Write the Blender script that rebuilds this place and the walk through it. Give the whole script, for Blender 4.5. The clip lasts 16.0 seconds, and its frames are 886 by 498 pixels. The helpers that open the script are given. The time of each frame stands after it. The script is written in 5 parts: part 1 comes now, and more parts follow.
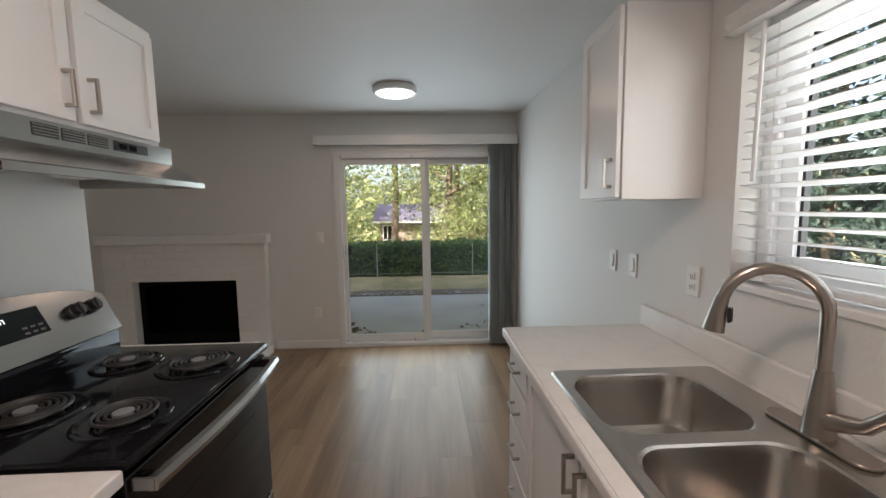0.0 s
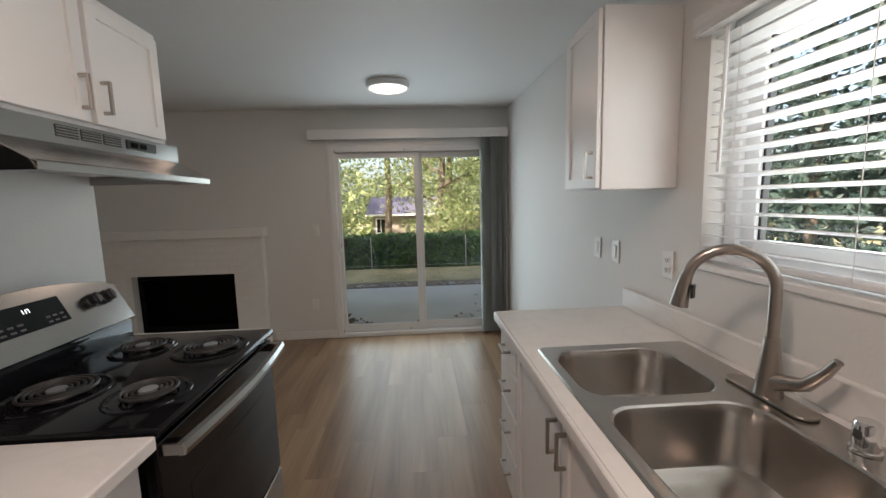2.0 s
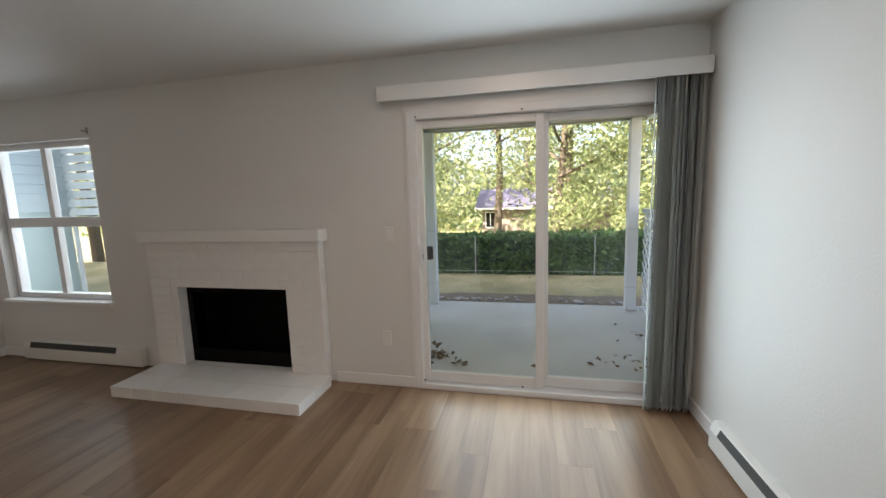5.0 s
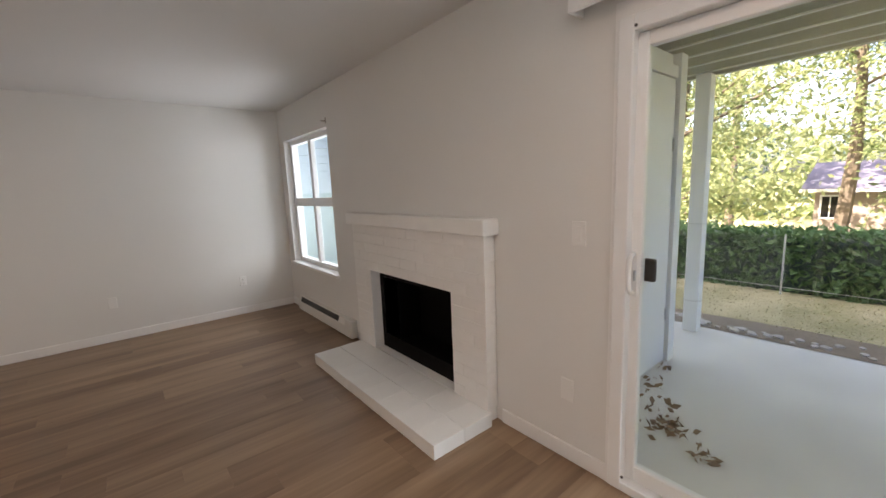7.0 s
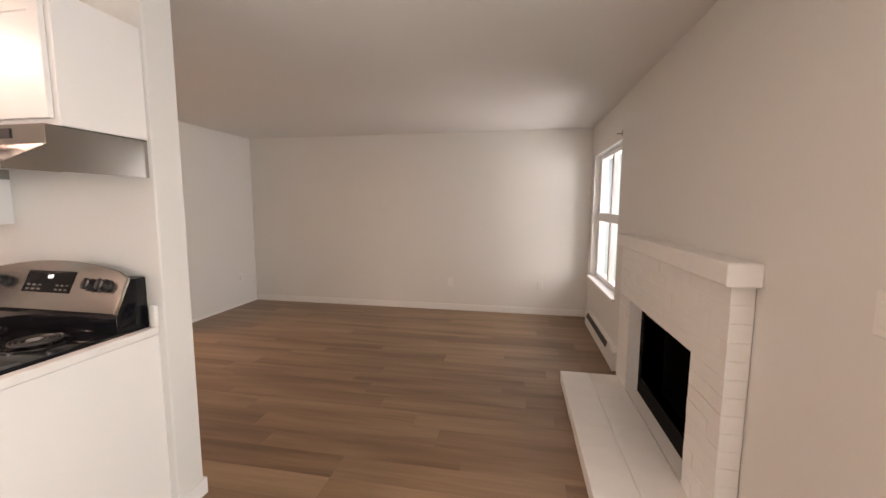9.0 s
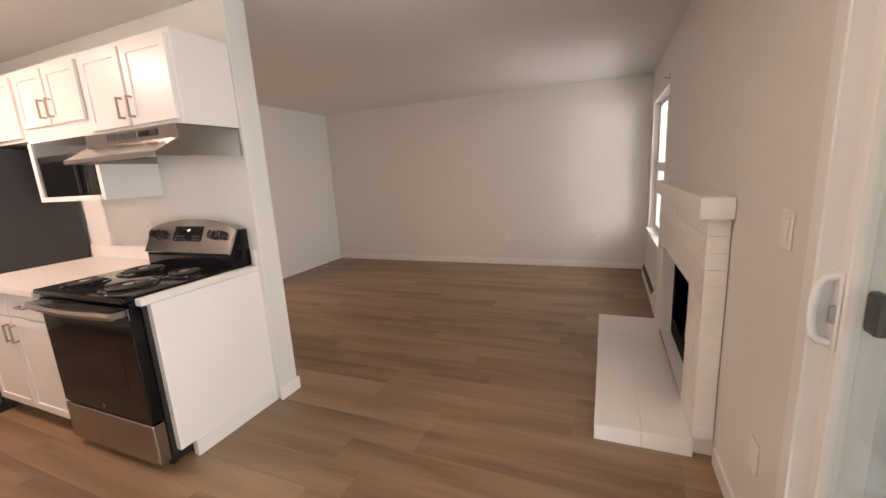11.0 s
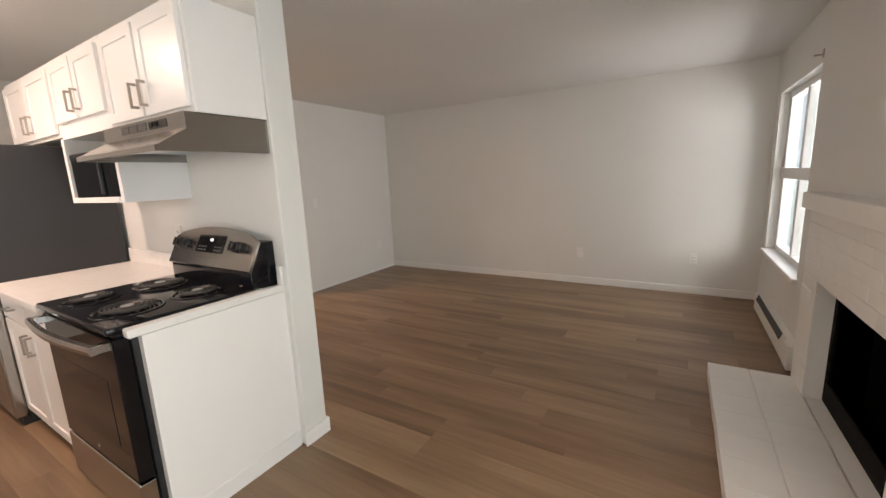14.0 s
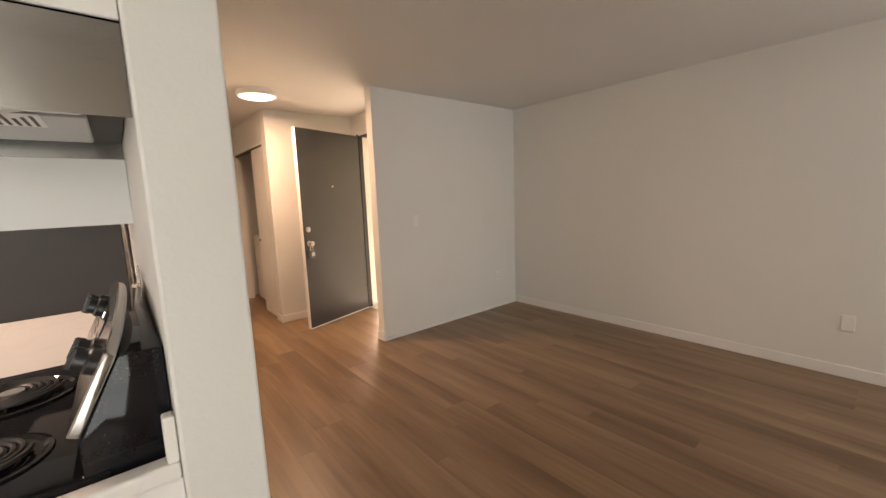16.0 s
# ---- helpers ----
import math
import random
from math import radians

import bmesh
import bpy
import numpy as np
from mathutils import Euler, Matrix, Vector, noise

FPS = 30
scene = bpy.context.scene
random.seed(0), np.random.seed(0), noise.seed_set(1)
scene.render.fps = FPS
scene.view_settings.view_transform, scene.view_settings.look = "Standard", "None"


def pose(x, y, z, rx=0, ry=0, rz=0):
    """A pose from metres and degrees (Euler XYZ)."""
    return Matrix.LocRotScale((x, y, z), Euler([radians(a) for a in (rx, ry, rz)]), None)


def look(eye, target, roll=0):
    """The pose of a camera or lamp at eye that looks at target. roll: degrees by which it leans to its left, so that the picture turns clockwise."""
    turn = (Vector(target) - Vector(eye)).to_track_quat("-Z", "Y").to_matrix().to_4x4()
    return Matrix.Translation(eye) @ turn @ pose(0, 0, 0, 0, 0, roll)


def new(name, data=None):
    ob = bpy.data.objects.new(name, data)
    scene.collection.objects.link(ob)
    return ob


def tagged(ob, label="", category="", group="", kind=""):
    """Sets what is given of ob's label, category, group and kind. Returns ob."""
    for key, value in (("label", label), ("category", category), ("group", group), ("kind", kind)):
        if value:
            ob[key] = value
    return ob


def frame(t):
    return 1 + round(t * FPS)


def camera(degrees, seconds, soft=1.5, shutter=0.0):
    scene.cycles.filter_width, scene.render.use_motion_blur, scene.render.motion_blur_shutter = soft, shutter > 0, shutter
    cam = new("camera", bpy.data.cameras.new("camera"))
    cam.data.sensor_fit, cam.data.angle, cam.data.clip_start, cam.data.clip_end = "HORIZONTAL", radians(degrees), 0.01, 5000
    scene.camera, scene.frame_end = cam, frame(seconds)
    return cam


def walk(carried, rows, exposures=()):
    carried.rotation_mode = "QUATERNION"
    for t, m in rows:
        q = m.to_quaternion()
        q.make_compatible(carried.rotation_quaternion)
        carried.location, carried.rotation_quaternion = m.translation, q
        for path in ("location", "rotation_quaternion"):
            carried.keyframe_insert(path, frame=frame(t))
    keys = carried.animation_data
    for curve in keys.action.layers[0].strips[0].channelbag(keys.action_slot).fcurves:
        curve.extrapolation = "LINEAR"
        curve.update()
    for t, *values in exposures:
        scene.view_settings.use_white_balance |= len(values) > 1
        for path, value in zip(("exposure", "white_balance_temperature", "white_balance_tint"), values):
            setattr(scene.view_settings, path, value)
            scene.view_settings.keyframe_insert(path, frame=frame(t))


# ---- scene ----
cam = camera(97.2, 16.0)
EXPO = [(0.0, 1.68, 6900, 20), (3.0, 1.6, 6900, 19), (5.5, 2.35, 6900, 21), (7.0, 2.6, 7200, 25), (9.0, 2.88, 8400, 34), (12.5, 2.64, 8300, 32), (14.5, 2.75, 7700, 24), (16.0, 2.7, 8500, 27)]
PATH = [
    (0, (0.151, 0.058, 1.45), (0.237, 2.046, 1.245), -0.8),
    (0.5, (0.150, -0.017, 1.445), (0.193, 1.967, 1.192), -1.1),
    (1, (0.151, -0.055, 1.441), (0.209, 1.929, 1.192), -1.1),
    (1.5, (0.147, -0.072, 1.449), (0.236, 1.911, 1.206), -1.1),
    (2, (0.144, -0.049, 1.447), (0.262, 1.933, 1.203), -1.5),
    (2.5, (0.091, 0.055, 1.444), (0.232, 2.034, 1.188), -1.4),
    (3, (0.088, 0.278, 1.432), (0.177, 2.26, 1.178), -0.8),
    (5.5, (0.065, 1.719, 1.436), (-0.588, 3.59, 1.162), -2.5),
    (6, (0.048, 2.0, 1.421), (-0.867, 3.755, 1.136), -2.9),
    (6.5, (0.097, 2.268, 1.436), (-1.134, 3.813, 1.127), -2.4),
    (7, (0.045, 2.51, 1.406), (-1.486, 3.76, 1.097), -2.4),
    (7.5, (-0.015, 2.723, 1.426), (-1.801, 3.579, 1.145), -1.9),
    (8, (-0.003, 2.951, 1.436), (-1.949, 3.337, 1.186), -0.7),
    (8.5, (0.068, 3.087, 1.422), (-1.92, 3.042, 1.202), 0.3),
    (9, (0.182, 3.227, 1.437), (-1.771, 2.856, 1.216), 0.2),
    (9.5, (0.255, 3.428, 1.432), (-1.637, 2.834, 1.177), -0.4),
    (10, (0.352, 3.573, 1.418), (-1.487, 2.863, 1.08), -1.7),
    (12.5, (0.518, 3.651, 1.388), (-1.276, 2.874, 0.966), -4.1),
    (13, (0.484, 3.592, 1.387), (-1.288, 2.759, 0.975), -3.7),
    (13.5, (0.277, 3.495, 1.394), (-1.45, 2.56, 1.016), -3.0),
    (14, (-0.008, 3.38, 1.398), (-1.688, 2.356, 1.041), -2.5),
    (14.5, (-0.294, 3.172, 1.397), (-1.951, 2.093, 1.099), -2.2),
    (15, (-0.593, 2.989, 1.38), (-2.15, 1.77, 1.087), -2.4),
    (15.5, (-0.907, 2.807, 1.396), (-2.346, 1.446, 1.117), -2.3),
    (16, (-1.186, 2.564, 1.397), (-2.449, 1.037, 1.125), -2.2),
]
walk(cam, [(t, look(eye, target, roll)) for t, eye, target, roll in PATH], EXPO)

# ---- world and light ----
world = bpy.data.worlds.new("world")
scene.world = world
world.use_nodes = True
wn = world.node_tree
sky = wn.nodes.new("ShaderNodeTexSky")
sky.sky_type, sky.sun_disc = "NISHITA", False
sky.air_density, sky.dust_density, sky.ozone_density = 0.9, 4.0, 0.5
sky.sun_elevation, sky.sun_rotation = radians(40), radians(215)
wn.links.new(sky.outputs[0], wn.nodes["Background"].inputs[0])
wn.nodes["Background"].inputs[1].default_value = 0.15
sun_data = bpy.data.lights.new("sun", "SUN")
sun_data.energy, sun_data.angle, sun_data.color = 5.0, radians(0.5), (1.0, 0.93, 0.8)
sun = new("sun", sun_data)
az, el = radians(215), radians(40)
sun.matrix_world = look((0, 0, 30), (-math.sin(az) * math.cos(el) * 10, -math.cos(az) * math.cos(el) * 10, 30 - math.sin(el) * 10))


def area(name, m, sx, sy, watts, color):
    d = bpy.data.lights.new(name, "AREA")
    d.shape, d.size, d.size_y, d.energy, d.color = "RECTANGLE", sx, sy, watts, color
    ob = new(name, d)
    ob.matrix_world = m
    return ob


def disc_lamp(name, x, y, z, watts, color):
    d = bpy.data.lights.new(name, "AREA")
    d.shape, d.size, d.energy, d.color = "DISK", 0.28, watts, color
    ob = new(name, d)
    ob.location = (x, y, z)
    return ob


DAY = (0.86, 0.95, 1.0)
area("daylight_slider", look((0.06, 4.105, 1.05), (0.06, 0, 0.95)), 1.4, 1.85, 6.8, (0.68, 0.90, 1.0))
area("daylight_window", look((-4.35, 5.22, 1.35), (-4.25, 0, 1.15)), 1.5, 1.4, 12, (0.78, 0.92, 1.0))
area("daylight_kitchen", look((1.38, 0.75, 1.6), (0, 0.75, 1.4)), 0.9, 0.75, 3.6, DAY)
WARM = (1.0, 0.76, 0.55)
disc_lamp("lamp_dining", -0.07, 3.25, 2.335, 0.7, (1, 0.74, 0.54))
disc_lamp("lamp_kitchen", 0.0, 0.2, 2.335, 4.0, (1, 0.84, 0.74))
disc_lamp("lamp_entry", -2.3, -1.37, 2.335, 5, WARM)

# ---- materials ----


def nodes_of(name):
    m = bpy.data.materials.new(name)
    m.use_nodes = True
    return m, m.node_tree.nodes, m.node_tree.links, m.node_tree.nodes["Principled BSDF"]


def mat(name, color, rough=0.6, metal=0.0, var=0.06, scale=6.0, bump=0.0, bscale=200.0, stretch=None, spec=None, rvar=0.08):
    """Plain surface with stains at one scale, grain at another and a fine relief."""
    m, n, l, b = nodes_of(name)
    tc = n.new("ShaderNodeTexCoord")
    mp = n.new("ShaderNodeMapping")
    l.new(tc.outputs["Object"], mp.inputs[0])
    if stretch:
        mp.inputs["Scale"].default_value = stretch
    big = n.new("ShaderNodeTexNoise")
    big.inputs["Scale"].default_value, big.inputs["Detail"].default_value = scale, 3
    fine = n.new("ShaderNodeTexNoise")
    fine.inputs["Scale"].default_value, fine.inputs["Detail"].default_value = bscale, 2
    l.new(mp.outputs[0], big.inputs[0])
    l.new(mp.outputs[0], fine.inputs[0])
    mix = n.new("ShaderNodeMix")
    mix.data_type = "RGBA"
    add = n.new("ShaderNodeMath")
    add.operation = "MULTIPLY_ADD"
    l.new(fine.outputs[0], add.inputs[0])
    add.inputs[1].default_value = 0.4
    l.new(big.outputs[0], add.inputs[2])
    sub = n.new("ShaderNodeMath")
    sub.operation = "SUBTRACT"
    l.new(add.outputs[0], sub.inputs[0])
    sub.inputs[1].default_value = 0.2
    l.new(sub.outputs[0], mix.inputs[0])
    mix.inputs[6].default_value = (*[c * (1 - var) for c in color], 1)
    mix.inputs[7].default_value = (*[min(1, c * (1 + var)) for c in color], 1)
    l.new(mix.outputs[2], b.inputs["Base Color"])
    rr = n.new("ShaderNodeMath")
    rr.operation = "MULTIPLY_ADD"
    l.new(big.outputs[0], rr.inputs[0])
    rr.inputs[1].default_value, rr.inputs[2].default_value = rvar * 2, rough - rvar
    l.new(rr.outputs[0], b.inputs["Roughness"])
    b.inputs["Metallic"].default_value = metal
    if spec is not None:
        b.inputs["Specular IOR Level"].default_value = spec
    if bump:
        bp = n.new("ShaderNodeBump")
        bp.inputs["Strength"].default_value, bp.inputs["Distance"].default_value = bump, 0.002
        l.new(fine.outputs[0], bp.inputs["Height"])
        l.new(bp.outputs[0], b.inputs["Normal"])
    return m


WALL = mat("wall_paint", (0.72, 0.71, 0.68), 0.55, bump=0.35, bscale=90, var=0.025, scale=2)
CEIL = mat("ceiling_paint", (0.70, 0.69, 0.67), 0.6, bump=0.3, bscale=70, var=0.03, scale=2)
TRIM = mat("trim_paint", (0.8, 0.79, 0.77), 0.35, var=0.02, bump=0.05)
CAB = mat("cabinet_paint", (0.82, 0.80, 0.78), 0.32, var=0.015, bump=0.04, bscale=120)
BRICKP = mat("painted_brick", (0.8, 0.79, 0.76), 0.45, var=0.04, bump=0.6, bscale=60, scale=9)
VINYL = mat("white_vinyl", (0.8, 0.8, 0.79), 0.35, var=0.02)
SOOT = mat("firebox_soot", (0.006, 0.0055, 0.0055), 0.75, var=0.5, scale=9, bump=0.4, bscale=60, spec=0.1)
STEEL = mat("brushed_steel", (0.43, 0.41, 0.39), 0.22, 1.0, var=0.05, scale=3, bump=0.08, bscale=160, stretch=(1, 0.04, 1))
SINK = mat("sink_steel", (0.52, 0.49, 0.46), 0.23, 1.0, var=0.05, scale=4, bump=0.1, bscale=220, stretch=(0.1, 1, 1))
NICKEL = mat("brushed_nickel", (0.42, 0.38, 0.34), 0.3, 1.0, var=0.05, bump=0.05)
CHROME = mat("chrome", (0.8, 0.8, 0.8), 0.08, 1.0, var=0.02, rvar=0.03)
ENAMEL = mat("black_enamel", (0.008, 0.008, 0.010), 0.07, var=0.3, rvar=0.03, scale=5, spec=0.3)
BLACKG = mat("black_oven_glass", (0.006, 0.006, 0.007), 0.05, var=0.2, rvar=0.02, spec=0.3)
COIL = mat("burner_coil", (0.035, 0.033, 0.032), 0.45, var=0.25, bump=0.2)
BLACKP = mat("black_plastic", (0.015, 0.015, 0.016), 0.35, var=0.2)
DARKSIDE = mat("fridge_side_black", (0.028, 0.028, 0.03), 0.5, var=0.15, bump=0.3, bscale=300)
PLATE = mat("plate_plastic", (0.78, 0.77, 0.74), 0.3, var=0.02)
DOORB = mat("door_black_paint", (0.022, 0.022, 0.024), 0.42, var=0.15, bump=0.1)
BLINDW = mat("blind_white", (0.8, 0.8, 0.79), 0.4, var=0.02)
HEATER = mat("heater_enamel", (0.74, 0.73, 0.69), 0.35, var=0.03)
DARKSLOT = mat("slot_dark", (0.05, 0.048, 0.045), 0.7, var=0.2)
CONC = mat("patio_concrete", (0.64, 0.63, 0.60), 0.85, var=0.22, scale=1.6, bump=0.4, bscale=60)
SIDING = mat("siding_paint", (0.44, 0.50, 0.53), 0.6, var=0.05)
EXTW = mat("exterior_white", (0.78, 0.8, 0.82), 0.55, var=0.06, scale=3)
JOIST = mat("deck_joist_green", (0.45, 0.45, 0.37), 0.7, var=0.15)
BARK = mat("bark", (0.13, 0.10, 0.075), 0.9, var=0.35, scale=12, bump=1, bscale=30)
STONE = mat("river_stone", (0.42, 0.40, 0.37), 0.8, var=0.3, scale=14)
DEADLEAF = mat("dead_leaf", (0.22, 0.15, 0.09), 0.85, var=0.4, scale=20)
GALV = mat("galvanised", (0.5, 0.52, 0.53), 0.45, 0.8)
HOUSEW = mat("house_wall_tan", (0.30, 0.24, 0.21), 0.8, var=0.1)
HOUSER = mat("house_roof", (0.13, 0.12, 0.17), 0.85, var=0.2, scale=3)
RUBBER = mat("rubber_grey", (0.1, 0.1, 0.1), 0.7)
BUMPD = mat("screw_dark", (0.08, 0.07, 0.06), 0.5, 0.5)


def glass(name, tint=(1, 1, 1)):
    m, n, l, b = nodes_of(name)
    out = n["Material Output"]
    tr = n.new("ShaderNodeBsdfTransparent")
    tr.inputs[0].default_value = (*tint, 1)
    gl = n.new("ShaderNodeBsdfGlossy")
    gl.inputs["Roughness"].default_value = 0.02
    lw = n.new("ShaderNodeLayerWeight")
    lw.inputs["Blend"].default_value = 0.5
    pw = n.new("ShaderNodeMath")
    pw.operation = "POWER"
    l.new(lw.outputs["Facing"], pw.inputs[0])
    pw.inputs[1].default_value = 4.0
    fr = n.new("ShaderNodeMath")
    fr.operation = "MULTIPLY_ADD"
    l.new(pw.outputs[0], fr.inputs[0])
    fr.inputs[1].default_value, fr.inputs[2].default_value = 0.45, 0.03
    mx = n.new("ShaderNodeMixShader")
    l.new(fr.outputs[0], mx.inputs[0])
    l.new(tr.outputs[0], mx.inputs[1])
    l.new(gl.outputs[0], mx.inputs[2])
    l.new(mx.outputs[0], out.inputs[0])
    return m


GLASS = glass("window_glass", (0.95, 0.98, 0.97))


def emit(name, color, power):
    m, n, l, b = nodes_of(name)
    b.inputs["Base Color"].default_value = (0.9, 0.9, 0.9, 1)
    b.inputs["Emission Color"].default_value = (*color, 1)
    b.inputs["Emission Strength"].default_value = power
    return m


LENS = emit("lamp_diffuser", (1, 0.95, 0.87), 0.9)
LENSW = emit("lamp_diffuser_warm", (1, 0.86, 0.74), 0.9)
DIGIT = emit("clock_digits", (0.8, 0.95, 1.0), 0.5)


def plank_mat():
    m, n, l, b = nodes_of("vinyl_plank")
    tc = n.new("ShaderNodeTexCoord")
    oi = n.new("ShaderNodeObjectInfo")
    off = n.new("ShaderNodeVectorMath")
    off.operation = "SCALE"
    off.inputs[0].default_value = (3.1, 17.0, 5.0)
    l.new(oi.outputs["Random"], off.inputs["Scale"])
    geo = n.new("ShaderNodeNewGeometry")
    vadd = n.new("ShaderNodeVectorMath")
    l.new(geo.outputs["Position"], vadd.inputs[0])
    l.new(off.outputs[0], vadd.inputs[1])
    mp = n.new("ShaderNodeMapping")
    mp.inputs["Scale"].default_value = (30, 1.6, 30)
    l.new(vadd.outputs[0], mp.inputs[0])
    grain = n.new("ShaderNodeTexNoise")
    grain.inputs["Scale"].default_value, grain.inputs["Detail"].default_value, grain.inputs["Distortion"].default_value = 1.0, 6, 0.8
    l.new(mp.outputs[0], grain.inputs[0])
    mp2 = n.new("ShaderNodeMapping")
    mp2.inputs["Scale"].default_value = (7, 0.7, 7)
    l.new(vadd.outputs[0], mp2.inputs[0])
    streak = n.new("ShaderNodeTexNoise")
    streak.inputs["Scale"].default_value, streak.inputs["Detail"].default_value = 1.0, 3
    l.new(mp2.outputs[0], streak.inputs[0])
    ramp = n.new("ShaderNodeValToRGB")
    ramp.color_ramp.elements[0].color, ramp.color_ramp.elements[1].color = PLANK_A, PLANK_B
    ramp.color_ramp.elements[0].position, ramp.color_ramp.elements[1].position = 0.25, 0.8
    s1 = n.new("ShaderNodeMath")
    s1.operation = "MULTIPLY_ADD"
    l.new(oi.outputs["Random"], s1.inputs[0])
    s1.inputs[1].default_value = 0.18
    l.new(streak.outputs[0], s1.inputs[2])
    s2 = n.new("ShaderNodeMath")
    s2.operation = "MULTIPLY_ADD"
    l.new(grain.outputs[0], s2.inputs[0])
    s2.inputs[1].default_value = 0.35
    s3 = n.new("ShaderNodeMath")
    s3.operation = "SUBTRACT"
    l.new(s1.outputs[0], s3.inputs[0])
    s3.inputs[1].default_value = 0.27
    l.new(s3.outputs[0], s2.inputs[2])
    l.new(s2.outputs[0], ramp.inputs[0])
    l.new(ramp.outputs[0], b.inputs["Base Color"])
    b.inputs["Roughness"].default_value = 0.36
    bp = n.new("ShaderNodeBump")
    bp.inputs["Strength"].default_value, bp.inputs["Distance"].default_value = 0.15, 0.001
    l.new(grain.outputs[0], bp.inputs["Height"])
    l.new(bp.outputs[0], b.inputs["Normal"])
    return m


PLANK_A, PLANK_B = (0.145, 0.08, 0.043, 1), (0.34, 0.22, 0.132, 1)
PLANK = plank_mat()


def marble_mat():
    m, n, l, b = nodes_of("laminate_marble")
    tc = n.new("ShaderNodeTexCoord")
    a = n.new("ShaderNodeTexNoise")
    a.inputs["Scale"].default_value, a.inputs["Detail"].default_value, a.inputs["Distortion"].default_value = 2.2, 8, 1.6
    l.new(tc.outputs["Object"], a.inputs[0])
    r = n.new("ShaderNodeValToRGB")
    e = r.color_ramp.elements
    e[0].position, e[0].color = 0.46, (0.78, 0.76, 0.73, 1)
    e[1].position, e[1].color = 0.54, (0.78, 0.76, 0.73, 1)
    v = e.new(0.5)
    v.color = (0.745, 0.725, 0.70, 1)
    l.new(a.outputs[0], r.inputs[0])
    l.new(r.outputs[0], b.inputs["Base Color"])
    b.inputs["Roughness"].default_value = 0.3
    return m


MARBLE = marble_mat()


def leaf_mat(name, ca, cb, transl=0.35):
    m, n, l, b = nodes_of(name)
    geo = n.new("ShaderNodeNewGeometry")
    r = n.new("ShaderNodeValToRGB")
    r.color_ramp.elements[0].color, r.color_ramp.elements[1].color = (*ca, 1), (*cb, 1)
    l.new(geo.outputs["Random Per Island"], r.inputs[0])
    l.new(r.outputs[0], b.inputs["Base Color"])
    b.inputs["Roughness"].default_value = 0.5
    tl = n.new("ShaderNodeBsdfTranslucent")
    l.new(r.outputs[0], tl.inputs[0])
    mx = n.new("ShaderNodeMixShader")
    mx.inputs[0].default_value = transl
    l.new(b.outputs[0], mx.inputs[1])
    l.new(tl.outputs[0], mx.inputs[2])
    l.new(mx.outputs[0], n["Material Output"].inputs[0])
    return m


GREYV = leaf_mat("vane_grey", (0.62, 0.64, 0.63), (0.70, 0.71, 0.70), 0.45)
LEAF = leaf_mat("tree_leaves", (0.14, 0.20, 0.08), (0.42, 0.45, 0.22), 0.5)
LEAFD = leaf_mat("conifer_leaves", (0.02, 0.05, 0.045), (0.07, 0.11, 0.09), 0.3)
HEDGE = leaf_mat("hedge_leaves", (0.05, 0.12, 0.045), (0.14, 0.26, 0.10), 0.3)


def ground_mat():
    m, n, l, b = nodes_of("lawn_and_soil")
    geo = n.new("ShaderNodeNewGeometry")
    a = n.new("ShaderNodeTexNoise")
    a.inputs["Scale"].default_value, a.inputs["Detail"].default_value = 1.3, 5
    f = n.new("ShaderNodeTexNoise")
    f.inputs["Scale"].default_value, f.inputs["Detail"].default_value = 40, 3
    l.new(geo.outputs["Position"], a.inputs[0])
    l.new(geo.outputs["Position"], f.inputs[0])
    s = n.new("ShaderNodeMath")
    s.operation = "MULTIPLY_ADD"
    l.new(f.outputs[0], s.inputs[0])
    s.inputs[1].default_value = 0.5
    l.new(a.outputs[0], s.inputs[2])
    r = n.new("ShaderNodeValToRGB")
    e = r.color_ramp.elements
    e[0].position, e[0].color = 0.5, (0.18, 0.19, 0.08, 1)
    e[1].position, e[1].color = 0.95, (0.48, 0.41, 0.25, 1)
    l.new(s.outputs[0], r.inputs[0])
    l.new(r.outputs[0], b.inputs["Base Color"])
    b.inputs["Roughness"].default_value = 0.95
    bp = n.new("ShaderNodeBump")
    bp.inputs["Strength"].default_value, bp.inputs["Distance"].default_value = 0.8, 0.03
    l.new(f.outputs[0], bp.inputs["Height"])
    l.new(bp.outputs[0], b.inputs["Normal"])
    return m


LAWN = ground_mat()
PRIV = mat("privacy_paint", (0.38, 0.46, 0.47), 0.6, var=0.05)
SOIL = mat("dry_soil", (0.20, 0.16, 0.12), 0.95, var=0.35, scale=8, bump=0.8, bscale=50)

# ---- mesh helpers ----


def add_box(bm, x0, y0, z0, x1, y1, z1, bevel=0.0, seg=1):
    r = bmesh.ops.create_cube(bm, size=1.0)
    vs = r["verts"]
    bmesh.ops.scale(bm, vec=(x1 - x0, y1 - y0, z1 - z0), verts=vs)
    bmesh.ops.translate(bm, vec=((x0 + x1) / 2, (y0 + y1) / 2, (z0 + z1) / 2), verts=vs)
    if bevel:
        es = list({e for v in vs for e in v.link_edges})
        bmesh.ops.bevel(bm, geom=es, offset=bevel, segments=seg, profile=0.5, affect="EDGES")


def box(x0, y0, z0, x1, y1, z1, bevel=0.0, seg=1):
    bm = bmesh.new()
    add_box(bm, x0, y0, z0, x1, y1, z1, bevel, seg)
    return bm


def boxes(*items, bevel=0.0):
    bm = bmesh.new()
    for it in items:
        add_box(bm, *it, bevel=bevel)
    return bm


